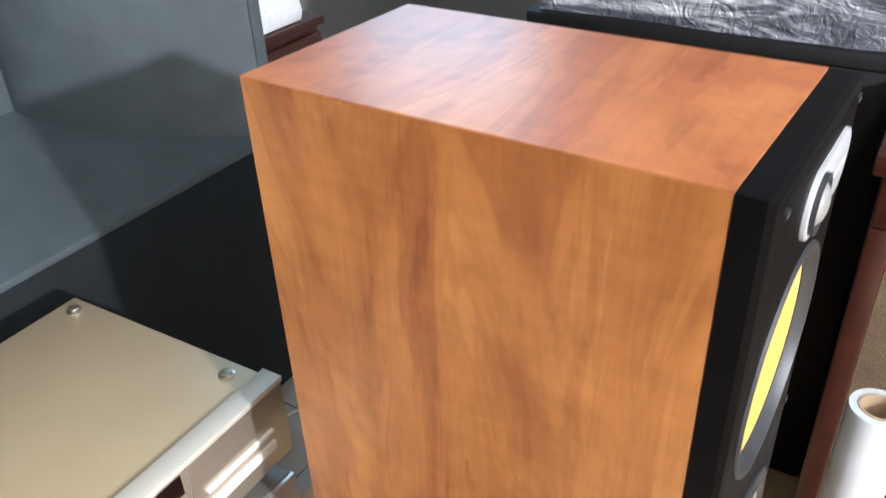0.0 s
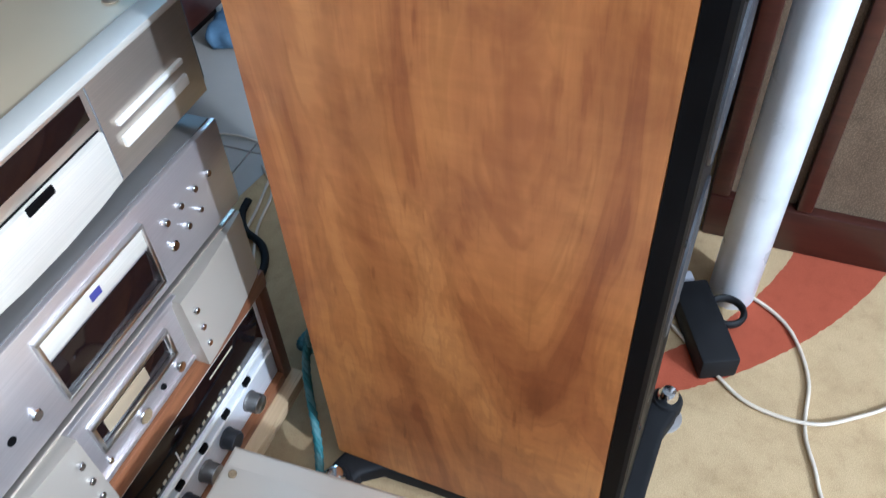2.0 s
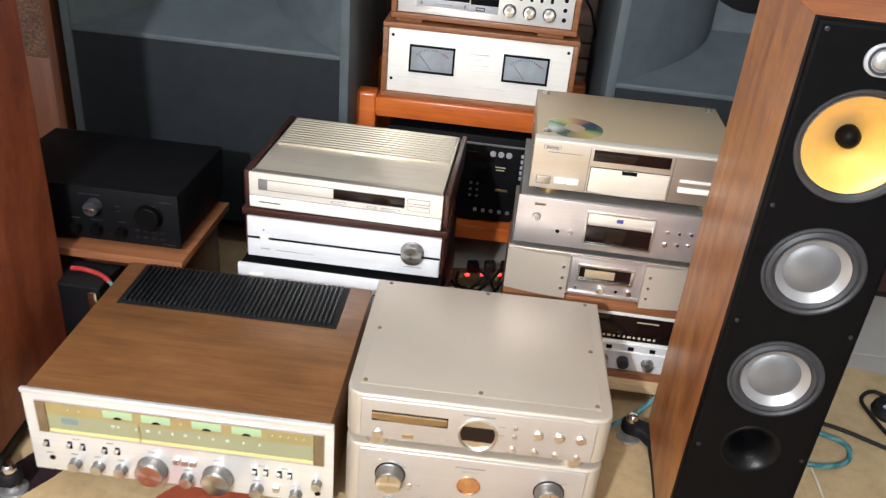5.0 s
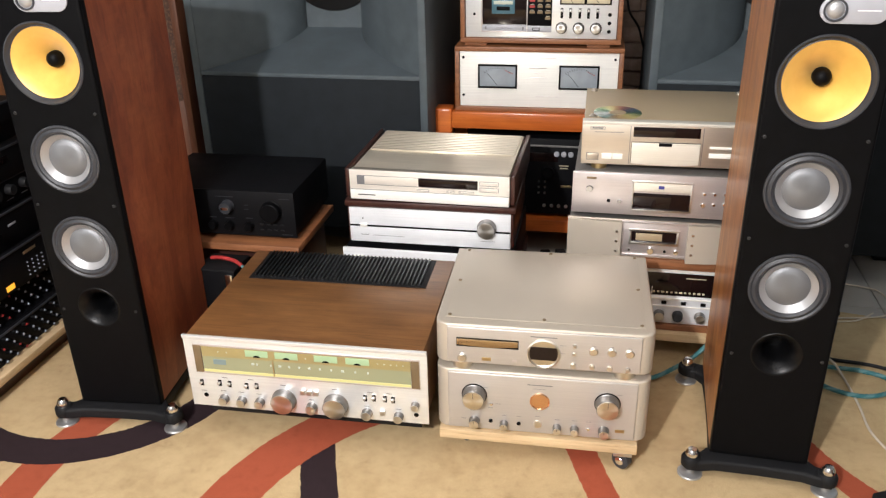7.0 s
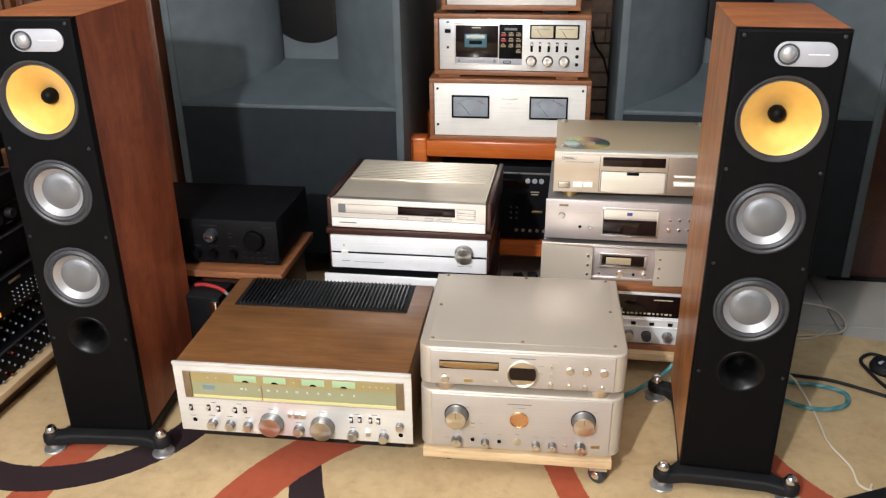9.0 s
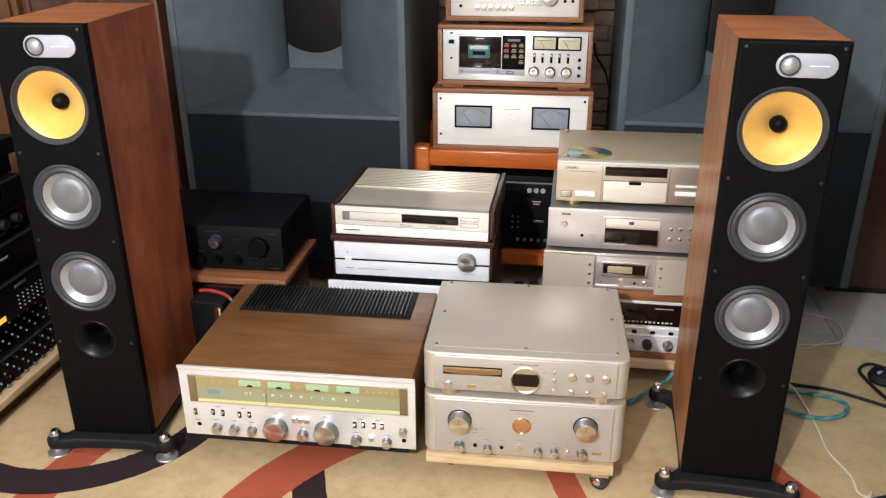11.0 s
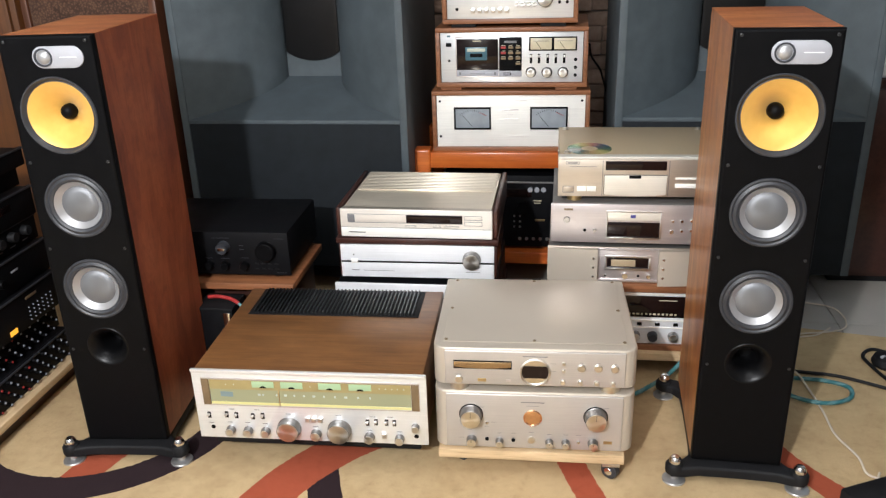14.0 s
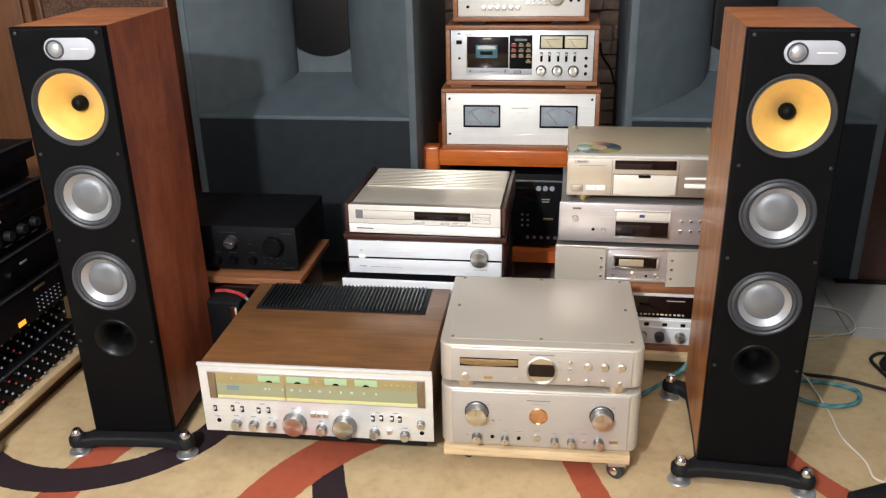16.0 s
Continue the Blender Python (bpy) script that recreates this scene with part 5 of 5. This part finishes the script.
# ---- black amplifier on its cabinet ----
cb = thing("low_cabinet", (-0.683, 0.378, 0), 0.5, "low brown cabinet with overhanging wooden top", "cabinet")
part("top_board", box(-0.50, 0.0, 0.0, 0.31, 0.272, 0.292, 0.0015), CASE_WOOD, cb)
# Dark front and browner side panel carry the shaded and lit faces as colour.
part("body", box(-0.48, -0.0455, 0.055, 0.30, 0.02, 0.2715, 0.002), DARK_WOOD, cb)
part("side_panel", box(-0.045, -0.03, 0.055, 0.30, 0.02, 0.2715, 0.002), BROWN_WOOD, cb)
part("kick", box(-0.46, -0.05, 0.08, 0.29, 0.0, 0.0205, 0), BLACK_MATT, cb)
ba, f = component("black_amplifier", (-0.914, 0.409, 0.3045), 1.0, 0.434, 0.130, 0.30, BLACK_METAL, BLACK_METAL, "black integrated amplifier with round knobs on low cabinet", "amplifier")
f.knob(0.152, 0.076, 0.028, 0.022, BLACK)
f.knob(0.028, 0.086, 0.017, 0.024, RUBBER)
part("pointer", box(0.018, 0.038, -0.026, -0.022, 0.082, 0.090, 0.001), CHROME, ba).matrix_basis = Matrix.Identity(4)
for x in (-0.02, 0.028, 0.085):
    f.knob(x, 0.030, 0.012, 0.018, BLACK)
for i in range(4):
    for j in range(2):
        f.button(0.120 + 0.019 * i, 0.036 - 0.016 * j, 0.011, 0.004, BLACK_MATT, "key", 0.003)
for x, z, w in ((0.02, 0.112, 0.05), (0.19, 0.112, 0.03), (-0.02, 0.05, 0.02), (0.028, 0.05, 0.025), (0.085, 0.052, 0.02), (0.08, 0.090, 0.012), (0.08, 0.078, 0.012), (0.19, 0.008, 0.03)):
    f.line(x, z, w, 0.0014, RUBBER)
f.feet(0.34, 0.26, BLACK_MATT, 0.018, 0.0125)
box_small = thing("metal_box", (-0.89, 0.30, 0), 0, "dark metal box with shiny latch before the low cabinet", "box")
part("body", box(-0.055, 0.05, 0.0, 0.095, 0.0, 0.244, 0.002), BLACK_METAL, box_small)
part("lid", box(-0.057, 0.052, -0.002, 0.097, 0.2445, 0.250, 0.001), BLACK_MATT, box_small)
part("latch", box(0.026, 0.047, -0.009, -0.0003, 0.190, 0.240, 0.003), CHROME, box_small, "shiny chrome latch")

# ---- cabinets and gear along the walls ----
rackbrd = thing("plywood_pallet", (-1.365, -0.11, 0), 90, "rough pale plywood pallet under the black rack gear", "pallet")
part("board", box(-0.42, 0.52, -0.022, 0.5, 0.050, 0.070, 0.001), PLY, rackbrd)
for y in (0.03, 0.25, 0.46):
    part("bearer", box(-0.40, 0.50, y - 0.02, y + 0.02, 0.0, 0.0505, 0.001), DARK_WOOD, rackbrd)


def rack_unit(name, z, h, back, label, category):
    root, f = component(name, (-1.376 - back, 0.098, z), 90, 0.50, h, 0.38, BLACK_METAL, BLACK_METAL, label, category, "black gear stacked on the pallet")
    part("edge_trim", box(-0.25, 0.25, -0.004, 0.004, h - 0.006, h - 0.0005, 0.001), RUBBER, root)
    return root, f


rng = random.Random(7)
for z, h, rows in ((0.0705, 0.082, 4), (0.1525, 0.081, 4)):
    u, f = rack_unit("mixer", z, h, 0.0 if z < 0.1 else 0.03, "black mixer with rows of small grey-tipped knobs", "mixer")
    for i in range(12):
        for j in range(rows):
            x, zz = -0.225 + 0.039 * i + 0.018 * (j % 2) + rng.uniform(-0.001, 0.001), 0.013 + 0.0185 * j
            k = f.knob(x, zz, 0.0055, 0.013, BLACK)
            part("cap", lathe([(0.0032, -0.0128), (0.0030, -0.0150), (0, -0.0152)], x, zz, 10), (RED if (i < 7 and (i + j) % 3 == 0) else CAP_PALE), k)
u, f = rack_unit("rack_effects_unit", 0.2335, 0.106, 0.0, "black rack unit with a lit orange display", "rack unit")
f.button(0.022, 0.016, 0.030, 0.014, LED_ORANGE, "display", 0.002, label="lit orange display")
f.button(0.12, 0.080, 0.05, 0.008, BADGE, "badge", 0.0008)
for i in range(6):
    for j in range(4):
        f.dot(0.10 + 0.02 * i, 0.016 + 0.012 * j, 0.0017, CAP_PALE, "indicator", 0.003)
u, f = rack_unit("rack_amplifier", 0.340, 0.094, 0.015, "black rack amplifier with a small pale badge", "amplifier")
f.button(0.10, 0.055, 0.03, 0.006, TWEETER_GREY, "badge", 0.001)
f.knob(0.03, 0.045, 0.012, 0.016, BLACK)
u, f = rack_unit("rack_mixer", 0.4345, 0.072, 0.03, "black rack mixer with a row of knobs", "mixer")
for i in range(8):
    f.knob(-0.2 + 0.056 * i, 0.042, 0.014, 0.018, BLACK_MATT)
    f.button(-0.2 + 0.056 * i, 0.015, 0.026, 0.003, PLASTIC_GREY, "lettering_bar", 0.0006)
u, f = rack_unit("tape_player", 0.507, 0.082, 0.02, "black player with small buttons", "player")
for i in range(5):
    for j in range(2):
        f.dot(-0.02 + 0.018 * i, 0.02 + 0.016 * j, 0.004, METER_CREAM if (i + j) % 3 else RED, d=0.004)
f.button(0.10, 0.05, 0.10, 0.02, GLASS_DARK, "display", 0.001)
u, f = rack_unit("black_component", 0.5895, 0.058, 0.05, "plain black component stacked on other gear", "component")
u, f = rack_unit("black_component", 0.648, 0.05, 0.02, "plain black component on top of the pile", "component")

cane = thing("cane_cabinet", (-1.484, 0.95, 0), 0, "dark wooden cabinet with woven cane grille front", "cabinet")
for s in (-1, 1):
    part("side_panel", box(s * 0.224 - 0.012, s * 0.224 + 0.012, 0.0, 0.20, -0.006, 1.36, 0.003), BROWN_WOOD, cane)
part("top_panel", box(-0.2115, 0.2115, 0.0, 0.20, 1.336, 1.36, 0.002), BROWN_WOOD, cane)
part("grille", box(-0.2115, 0.2115, 0.012, 0.024, 0.52, 1.3355, 0), CANE, cane, "woven cane grille")
part("lower_panel", box(-0.2115, 0.2115, 0.008, 0.024, -0.006, 0.5195, 0.001), BROWN_WOOD, cane)
part("back_panel", box(-0.2115, 0.2115, 0.185, 0.20, -0.006, 1.3355, 0), BROWN_WOOD, cane)

hon = thing("honey_cabinet", (-2.033, 0.935, 0), 0, "tall honey-brown cabinet with figured wooden door", "cabinet")
part("body", box(-0.30, 0.305, 0.0, 0.21, -0.006, 1.50, 0.003), HONEY_WOOD, hon)
part("door", box(-0.28, 0.285, -0.016, -0.0003, 0.06, 1.47, 0.004), HONEY_WOOD, hon)
part("top_board", box(-0.31, 0.310, -0.02, 0.22, 1.5005, 1.525, 0.006), HONEY_WOOD, hon)

vin = thing("console_speaker", (0.988, -0.015, 0), -90, "reddish wooden console speaker with brown speckled grille cloth", "loudspeaker")
RED_WOOD = wood("reddish_console_wood", (0.019, 0.005, 0.0035), (0.038, 0.0095, 0.006), (0.06, 0.017, 0.010), "x", 0.35, 60, 8, 0.15, 0.5)
part("body", box(0.0, 0.713, 0.03, 0.40, 0.0, 0.772, 0.002), RED_WOOD, vin)
part("top_board", box(-0.012, 0.725, -0.012, 0.41, 0.7725, 0.80, 0.005), RED_WOOD, vin)
part("bottom_rail", box(0.0, 0.713, 0.0, 0.0295, 0.0, 0.088, 0.006), RED_WOOD, vin)
part("top_rail", box(0.0, 0.713, 0.0, 0.0295, 0.70, 0.772, 0.006), RED_WOOD, vin)
for x, w in ((0.0148, 0.0296), (0.143, 0.024), (0.343, 0.024), (0.543, 0.024), (0.685, 0.056)):
    part("stile", box(x - w / 2, x + w / 2, 0.002, 0.0295, 0.0885, 0.6995, 0.004), RED_WOOD, vin)
for x0, x1 in ((0.0299, 0.1305), (0.1555, 0.3305), (0.3555, 0.5305), (0.5555, 0.6565)):
    part("grille_cloth", box(x0, x1, 0.02, 0.0292, 0.0885, 0.6995, 0), BROWN_CLOTH, vin, "speckled brown grille cloth")

roll = thing("film_roll", (0.868, -0.080, 0), 0, "standing white roll of stretch film with cardboard core", "roll")
part("film", upright([(0.0235, 0.0), (0.0335, 0.0), (0.0350, 0.004), (0.0347, 0.3), (0.0350, 0.533), (0.0335, 0.537), (0.0237, 0.537), (0.0235, 0.0)], 0, 0, 40), WHITE_PLASTIC, roll)
part("core", upright([(0.0205, 0.001), (0.0233, 0.001), (0.0233, 0.538), (0.0205, 0.538), (0.0205, 0.001)], 0, 0, 32), CARD, roll, "brown cardboard core")

bl = thing("black_case", (1.26, -0.006, 0), 0, "tall black case in the corner", "case")
part("body", box(0.0, 0.46, 0.0, 0.58, 0.0, 0.80, 0.006), BLACK_MATT, bl)
part("lid", box(-0.006, 0.466, -0.006, 0.586, 0.8005, 0.825, 0.004), BLACK_MATT, bl)


def wrapped():
    m, n, l, p = mat("film_painted_glints")
    v = coords(n, l, (1, 1, 1))
    a = noise_tex(n, l, coords(n, l, (9, 4, 26)), 1, 6, 0.65, 1.2)
    c = noise_tex(n, l, v, 30, 4, 0.6, 2.0)
    # The pale end of this ramp paints highlights into the dark film's colour.
    l.new(ramp(n, l, a, [(0.33, (0.02, 0.022, 0.032)), (0.50, (0.13, 0.135, 0.165)), (0.64, (0.62, 0.64, 0.70))]), p.inputs["Base Color"])
    p.inputs["Roughness"].default_value, p.inputs["Coat Weight"].default_value = 0.18, 0.8
    bump(n, l, p, c, 0.9, 0.012)
    return m


b = box(0.0, 0.44, 0.0, 0.56, 0.0, 0.34, 0)
bmesh.ops.subdivide_edges(b, edges=b.edges[:], cuts=14, use_grid_fill=True)
for v in b.verts:
    q = noise.noise_vector(v.co * 9) * 0.012 + noise.noise_vector(v.co * 31) * 0.006
    v.co += Vector((q.x, q.y, q.z if v.co.z > 0.01 else 0))
wr = part("wrapped_box", b, wrapped(), sharp=80)
wr.matrix_basis = pose(1.27, 0.005, 0.8255)
tagged(wr, "dark box wrapped in crumpled plastic film with painted-in glints", "box")

bc = thing("brown_cabinet", (1.20, 1.15, 0), 0, "dark brown wooden cabinet standing on floor tiles", "cabinet")
part("body", box(-0.20, 0.19, 0.014, 0.40, 0.02, 0.695, 0.002), DARK_WOOD, bc)
part("door", box(-0.195, 0.185, -0.002, 0.0137, 0.04, 0.68, 0.003), DARK_WOOD, bc)
part("top_board", box(-0.205, 0.195, -0.006, 0.405, 0.6955, 0.715, 0.002), DARK_WOOD, bc)
part("plinth", box(-0.19, 0.18, 0.03, 0.39, -0.006, 0.0205, 0), BLACK_MATT, bc)
b = box(-0.205, 0.14, -0.012, 0.28, 0.0, 0.07, 0.01)
bmesh.ops.subdivide_edges(b, edges=b.edges[:], cuts=5, use_grid_fill=True)
for v in b.verts:
    if v.co.z > 0.012:
        v.co += noise.noise_vector(v.co * 26) * 0.012
lace = part("lace_cloth", b, LACE, sharp=80)
lace.matrix_basis = pose(1.20, 1.165, 0.7155)
tagged(lace, "folded white crocheted cloth on the brown cabinet", "cloth")

# ---- cables and small things on the floor ----
cable("braided_cable", [(0.483, 0.382, 0.2), (0.496, 0.445, 0.1), (0.547, 0.514, 0.022), (0.627, 0.500, 0.012), (0.709, 0.462, 0.012), (0.795, 0.452, 0.012), (0.852, 0.421, 0.012), (0.836, 0.364, 0.012), (0.764, 0.336, 0.012), (0.686, 0.367, 0.012), (0.606, 0.427, 0.03), (0.526, 0.426, 0.1), (0.497, 0.382, 0.17)], 0.0062, TEAL, "thick twisted teal speaker cable looped on the rug", "cable", PALE_TEAL)
cable("braided_cable", [(0.232, 0.318, 0.012), (0.267, 0.335, 0.012), (0.307, 0.360, 0.02), (0.377, 0.392, 0.06), (0.446, 0.431, 0.14), (0.479, 0.416, 0.22), (0.482, 0.382, 0.25)], 0.0062, TEAL, "twisted teal speaker cable rising to the tower's back", "cable", PALE_TEAL)
cable("mains_cable", [(0.667, 0.524, 0.006), (0.720, 0.478, 0.024), (0.747, 0.408, 0.006), (0.754, 0.301, 0.006), (0.755, 0.201, 0.006), (0.781, 0.113, 0.006), (0.781, 0.050, 0.006), (0.803, 0.026, 0.01)], 0.0029, WHITE_CABLE, "off-white cable running across the rug")
cable("mains_cable", [(0.866, -0.066, 0.012), (0.866, -0.112, 0.005), (0.834, -0.160, 0.005), (0.789, -0.188, 0.005), (0.729, -0.205, 0.005), (0.652, -0.205, 0.005), (0.598, -0.220, 0.005), (0.516, -0.256, 0.005), (0.391, -0.409, 0.005)], 0.0029, WHITE_CABLE, "white cable curving over the rug from the adapter")
cable("mains_cable", [(0.811, 0.054, 0.006), (0.783, 0.009, 0.005), (0.704, -0.077, 0.005), (0.666, -0.132, 0.005), (0.655, -0.207, 0.0125), (0.688, -0.264, 0.005), (0.747, -0.334, 0.005), (0.897, -0.460, 0.005)], 0.0029, WHITE_CABLE, "white cable crossing another on the rug")
cable("black_cable", [(0.607, 0.524, 0.022), (0.722, 0.510, 0.006), (0.836, 0.492, 0.006), (0.937, 0.445, 0.006), (1.056, 0.379, 0.006), (1.207, 0.360, 0.006)], 0.005, BLACK_MATT, "black mains cable lying on the rug")
cable("black_cable", [(1.026, 0.428, 0.017), (0.982, 0.462, 0.007), (0.954, 0.553, 0.007), (0.950, 0.615, 0.007), (0.992, 0.653, 0.007), (1.037, 0.613, 0.012)], 0.005, BLACK_MATT, "black cable curling to a black plug")
cable("black_cable", [(0.808, 0.758, 0.012), (0.777, 0.753, 0.01), (0.743, 0.729, 0.008), (0.718, 0.680, 0.007), (0.668, 0.651, 0.007), (0.588, 0.646, 0.007)], 0.007, BLACK_MATT, "short black cable behind the tower speaker")
cable("thin_white_cable", [(0.908, 0.788, 0.004), (0.848, 0.734, 0.004), (0.748, 0.709, 0.004), (0.648, 0.658, 0.004), (0.558, 0.592, 0.006)], 0.0026, WHITE_CABLE, "thin off-white cable behind the tower speaker")
cable("thin_white_cable", [(0.770, 1.000, 0), (0.884, 0.974, 0), (0.963, 0.938, 0), (0.974, 0.847, 0), (0.934, 0.778, 0.002), (0.806, 0.738, 0.006), (0.709, 0.724, 0.006)], 0.0026, WHITE_CABLE, "thin off-white cable on the floor tiles")
for off in (0.0, 0.014, 0.026):
    cable("signal_cable", [(-0.10, 0.70, 0.02), (-0.088, 0.60, 0.06 + off), (-0.06, 0.50, 0.15 + off), (0.02, 0.452 - off * 0.3, 0.20 + off), (0.09, 0.452, 0.205 + off), (0.155, 0.458, 0.212 + off * 0.5), (0.182, 0.468, 0.196)], 0.0035, PURPLE, "purple signal cable draped before the cased receiver")
for k, pts in enumerate((
    [(-0.06, 0.93, 0.06), (-0.01, 0.88, 0.05), (0.02, 0.80, 0.02), (-0.04, 0.74, 0.01), (-0.10, 0.66, 0.01)],
    [(0.00, 0.94, 0.06), (-0.03, 0.86, 0.06), (-0.09, 0.78, 0.02), (-0.02, 0.70, 0.012), (0.05, 0.68, 0.03), (0.02, 0.78, 0.05), (-0.08, 0.84, 0.04)],
    [(0.05, 0.95, 0.05), (0.01, 0.84, 0.04), (-0.02, 0.76, 0.06), (-0.07, 0.72, 0.09), (-0.11, 0.80, 0.08)],
    [(-0.04, 0.60, 0.01), (-0.01, 0.68, 0.02), (-0.06, 0.76, 0.012), (-0.02, 0.88, 0.02)],
    [(-0.12, 0.62, 0.012), (-0.07, 0.57, 0.03), (-0.02, 0.62, 0.06), (-0.03, 0.72, 0.09), (-0.09, 0.75, 0.10), (-0.10, 0.90, 0.05)],
    [(0.03, 0.60, 0.012), (-0.02, 0.55, 0.02), (-0.08, 0.60, 0.05), (-0.08, 0.70, 0.06), (-0.01, 0.80, 0.09), (0.02, 0.93, 0.06)],
    [(-0.13, 0.70, 0.02), (-0.08, 0.66, 0.07), (-0.03, 0.64, 0.11), (0.02, 0.70, 0.10), (0.03, 0.82, 0.03)],
)):
    cable("black_cable", pts, 0.0045, BLACK_MATT, "black mains cable tangled between the stacks")
cable("black_cable", [(0.150, 1.38, 0.80), (0.163, 1.48, 0.739), (0.195, 1.5, 0.69), (0.208, 1.5, 0.654), (0.232, 1.5, 0.568), (0.231, 1.5, 0.484), (0.22, 1.48, 0.30), (0.22, 1.46, 0.0)], 0.004, BLACK_MATT, "black cable hanging behind the stacked decks")
cable("speaker_lead", [(-0.923, 0.345, 0.262), (-0.889, 0.338, 0.268), (-0.849, 0.331, 0.264), (-0.825, 0.321, 0.256)], 0.0055, RED, "red speaker lead hanging below the cabinet top")
cable("speaker_lead", [(-0.825, 0.321, 0.256), (-0.812, 0.314, 0.245), (-0.806, 0.304, 0.222)], 0.0045, PALE_TEAL, "pale green speaker lead beside the red one")

cable("tan_cord", [(-1.43, -0.09, 0.006), (-1.39, -0.075, 0.006), (-1.352, -0.082, 0.007), (-1.338, -0.105, 0.008), (-1.35, -0.128, 0.010), (-1.38, -0.128, 0.012), (-1.392, -0.105, 0.016), (-1.372, -0.088, 0.018), (-1.345, -0.092, 0.016), (-1.336, -0.115, 0.014), (-1.36, -0.14, 0.010), (-1.41, -0.145, 0.006)], 0.0032, BADGE, "tan cord coiled on the rug beside the pallet")

strip = thing("power_strip", (-0.01, 0.955, 0), 14, "tan extension socket with three red lamps on the floor", "power strip")
part("body", box(-0.14, 0.12, -0.028, 0.028, -0.006, 0.030, 0.004), BADGE, strip)
for x in (-0.07, -0.025, 0.025):
    part("lamp_switch", box(x - 0.006, x + 0.006, -0.020, -0.011, 0.0295, 0.035, 0.002), LED_RED, strip, "glowing red rocker switch")
for x in (-0.05, 0.0, 0.05):
    part("plug", box(x - 0.016, x + 0.016, -0.002, 0.026, 0.0295, 0.058, 0.004), BLACK_MATT, strip)
wb = thing("white_adapter", (0.012, 0.83, 0), 25, "small white mains adapter among the cables", "adapter")
part("body", box(-0.03, 0.03, -0.05, 0.05, 0.0, 0.03, 0.005), TWEETER_GREY, wb)

ad = thing("black_adapter", (0.775, -0.045, 0), 26, "black power adapter with strap on the rug", "adapter")
part("body", box(-0.085, 0.07, -0.028, 0.028, 0.0, 0.042, 0.005), BLACK_MATT, ad)
part("plug", box(0.0702, 0.10, -0.014, 0.014, 0.008, 0.030, 0.003), TWEETER_GREY, ad, "white plug")
b = bmesh.new()
rings = [[b.verts.new((0.012 + (0.026 + 0.005 * math.cos(w)) * math.cos(a), -0.040 + (0.026 + 0.005 * math.cos(w)) * math.sin(a), 0.030 + 0.007 * math.sin(w))) for w in (2 * math.pi * j / 8 for j in range(8))] for a in (2 * math.pi * k / 24 for k in range(24))]
for k in range(24):
    for j in range(8):
        b.faces.new((rings[k][j], rings[k][(j + 1) % 8], rings[(k + 1) % 24][(j + 1) % 8], rings[(k + 1) % 24][j]))
bmesh.ops.recalc_face_normals(b, faces=b.faces[:])
part("strap", b, BLACK_MATT, ad, "black strap loop", 60)
pg = thing("black_plug", (1.005, 0.575, 0), 30, "rounded black plug with pale mark on the rug", "plug")
part("body", upright([(0, 0.0), (0.040, 0.0), (0.044, 0.010), (0.038, 0.026), (0.02, 0.034), (0, 0.036)], 0, 0, 24), BLACK_MATT, pg)
part("mark", box(-0.03, -0.012, -0.004, 0.004, 0.0268, 0.0345, 0.001), TWEETER_GREY, pg)
cl = thing("blue_cloth", (1.30, 1.09, -0.006), 20, "small blue-grey rag at the foot of the cabinet", "rag")
b = box(-0.06, 0.06, -0.04, 0.04, 0.0, 0.045, 0.012)
bmesh.ops.subdivide_edges(b, edges=b.edges[:], cuts=3, use_grid_fill=True)
for v in b.verts:
    if v.co.z > 0.01:
        v.co += noise.noise_vector(v.co * 40) * 0.016
part("folds", b, plain("blue_rag", (0.10, 0.17, 0.26), 0.9), cl, sharp=80)

# ---- floor tiles and stone cladding ----
tile = part("tile", box(-0.1985, 0.1985, -0.1985, 0.1985, -0.0115, -0.006, 0.001, 1), TILE, floor)
first = True
for i in range(-9, 5):
    for j in range(-10, 3):
        x, y = 0.947 + 0.4 * (i + 0.5), 0.84 + 0.4 * (j + 0.5)
        if FX0 + 0.2 < x < FX1 - 0.2 and FY0 + 0.2 < y < FY1 - 0.19 and not (-1.4 < x < 1.2 and -2.3 < y < 0.3):
            if first:
                tile.matrix_basis, first = Matrix.Translation((x, y, 0)), False
            else:
                twin("tile", tile, floor, Matrix.Translation((x, y, 0)))
rng = random.Random(3)
shapes = []
for k in range(6):
    w, h = 0.10 + 0.03 * k, 0.0555
    b = box(-w / 2, w / 2, -0.022 - 0.003 * (k % 3), 0.0, -h / 2, h / 2, 0.005, 1)
    for v in b.verts:
        v.co += Vector((rng.uniform(-1, 1), rng.uniform(-1, 1), rng.uniform(-1, 1))) * 0.0025
        v.co.y = min(v.co.y, 0.0)
    shapes.append((w, part("stone", b, STONE, wall_back)))
used = set()
for row in range(17):
    x = -0.55 + rng.uniform(-0.08, 0)
    while x < 0.72:
        k = rng.randrange(6)
        w, ob = shapes[k]
        m = Matrix.Translation((x + w / 2, FY1 - 0.001, 0.40 + 0.056 * row)) @ Matrix.Rotation(radians(rng.uniform(-1.2, 1.2)), 4, "Y") @ Matrix.Diagonal((1, rng.uniform(0.6, 1.7), rng.uniform(0.94, 1.02), 1))
        if k in used:
            twin("stone", ob, wall_back, m)
        else:
            ob.matrix_basis = m
            used.add(k)
        x += w + 0.0015
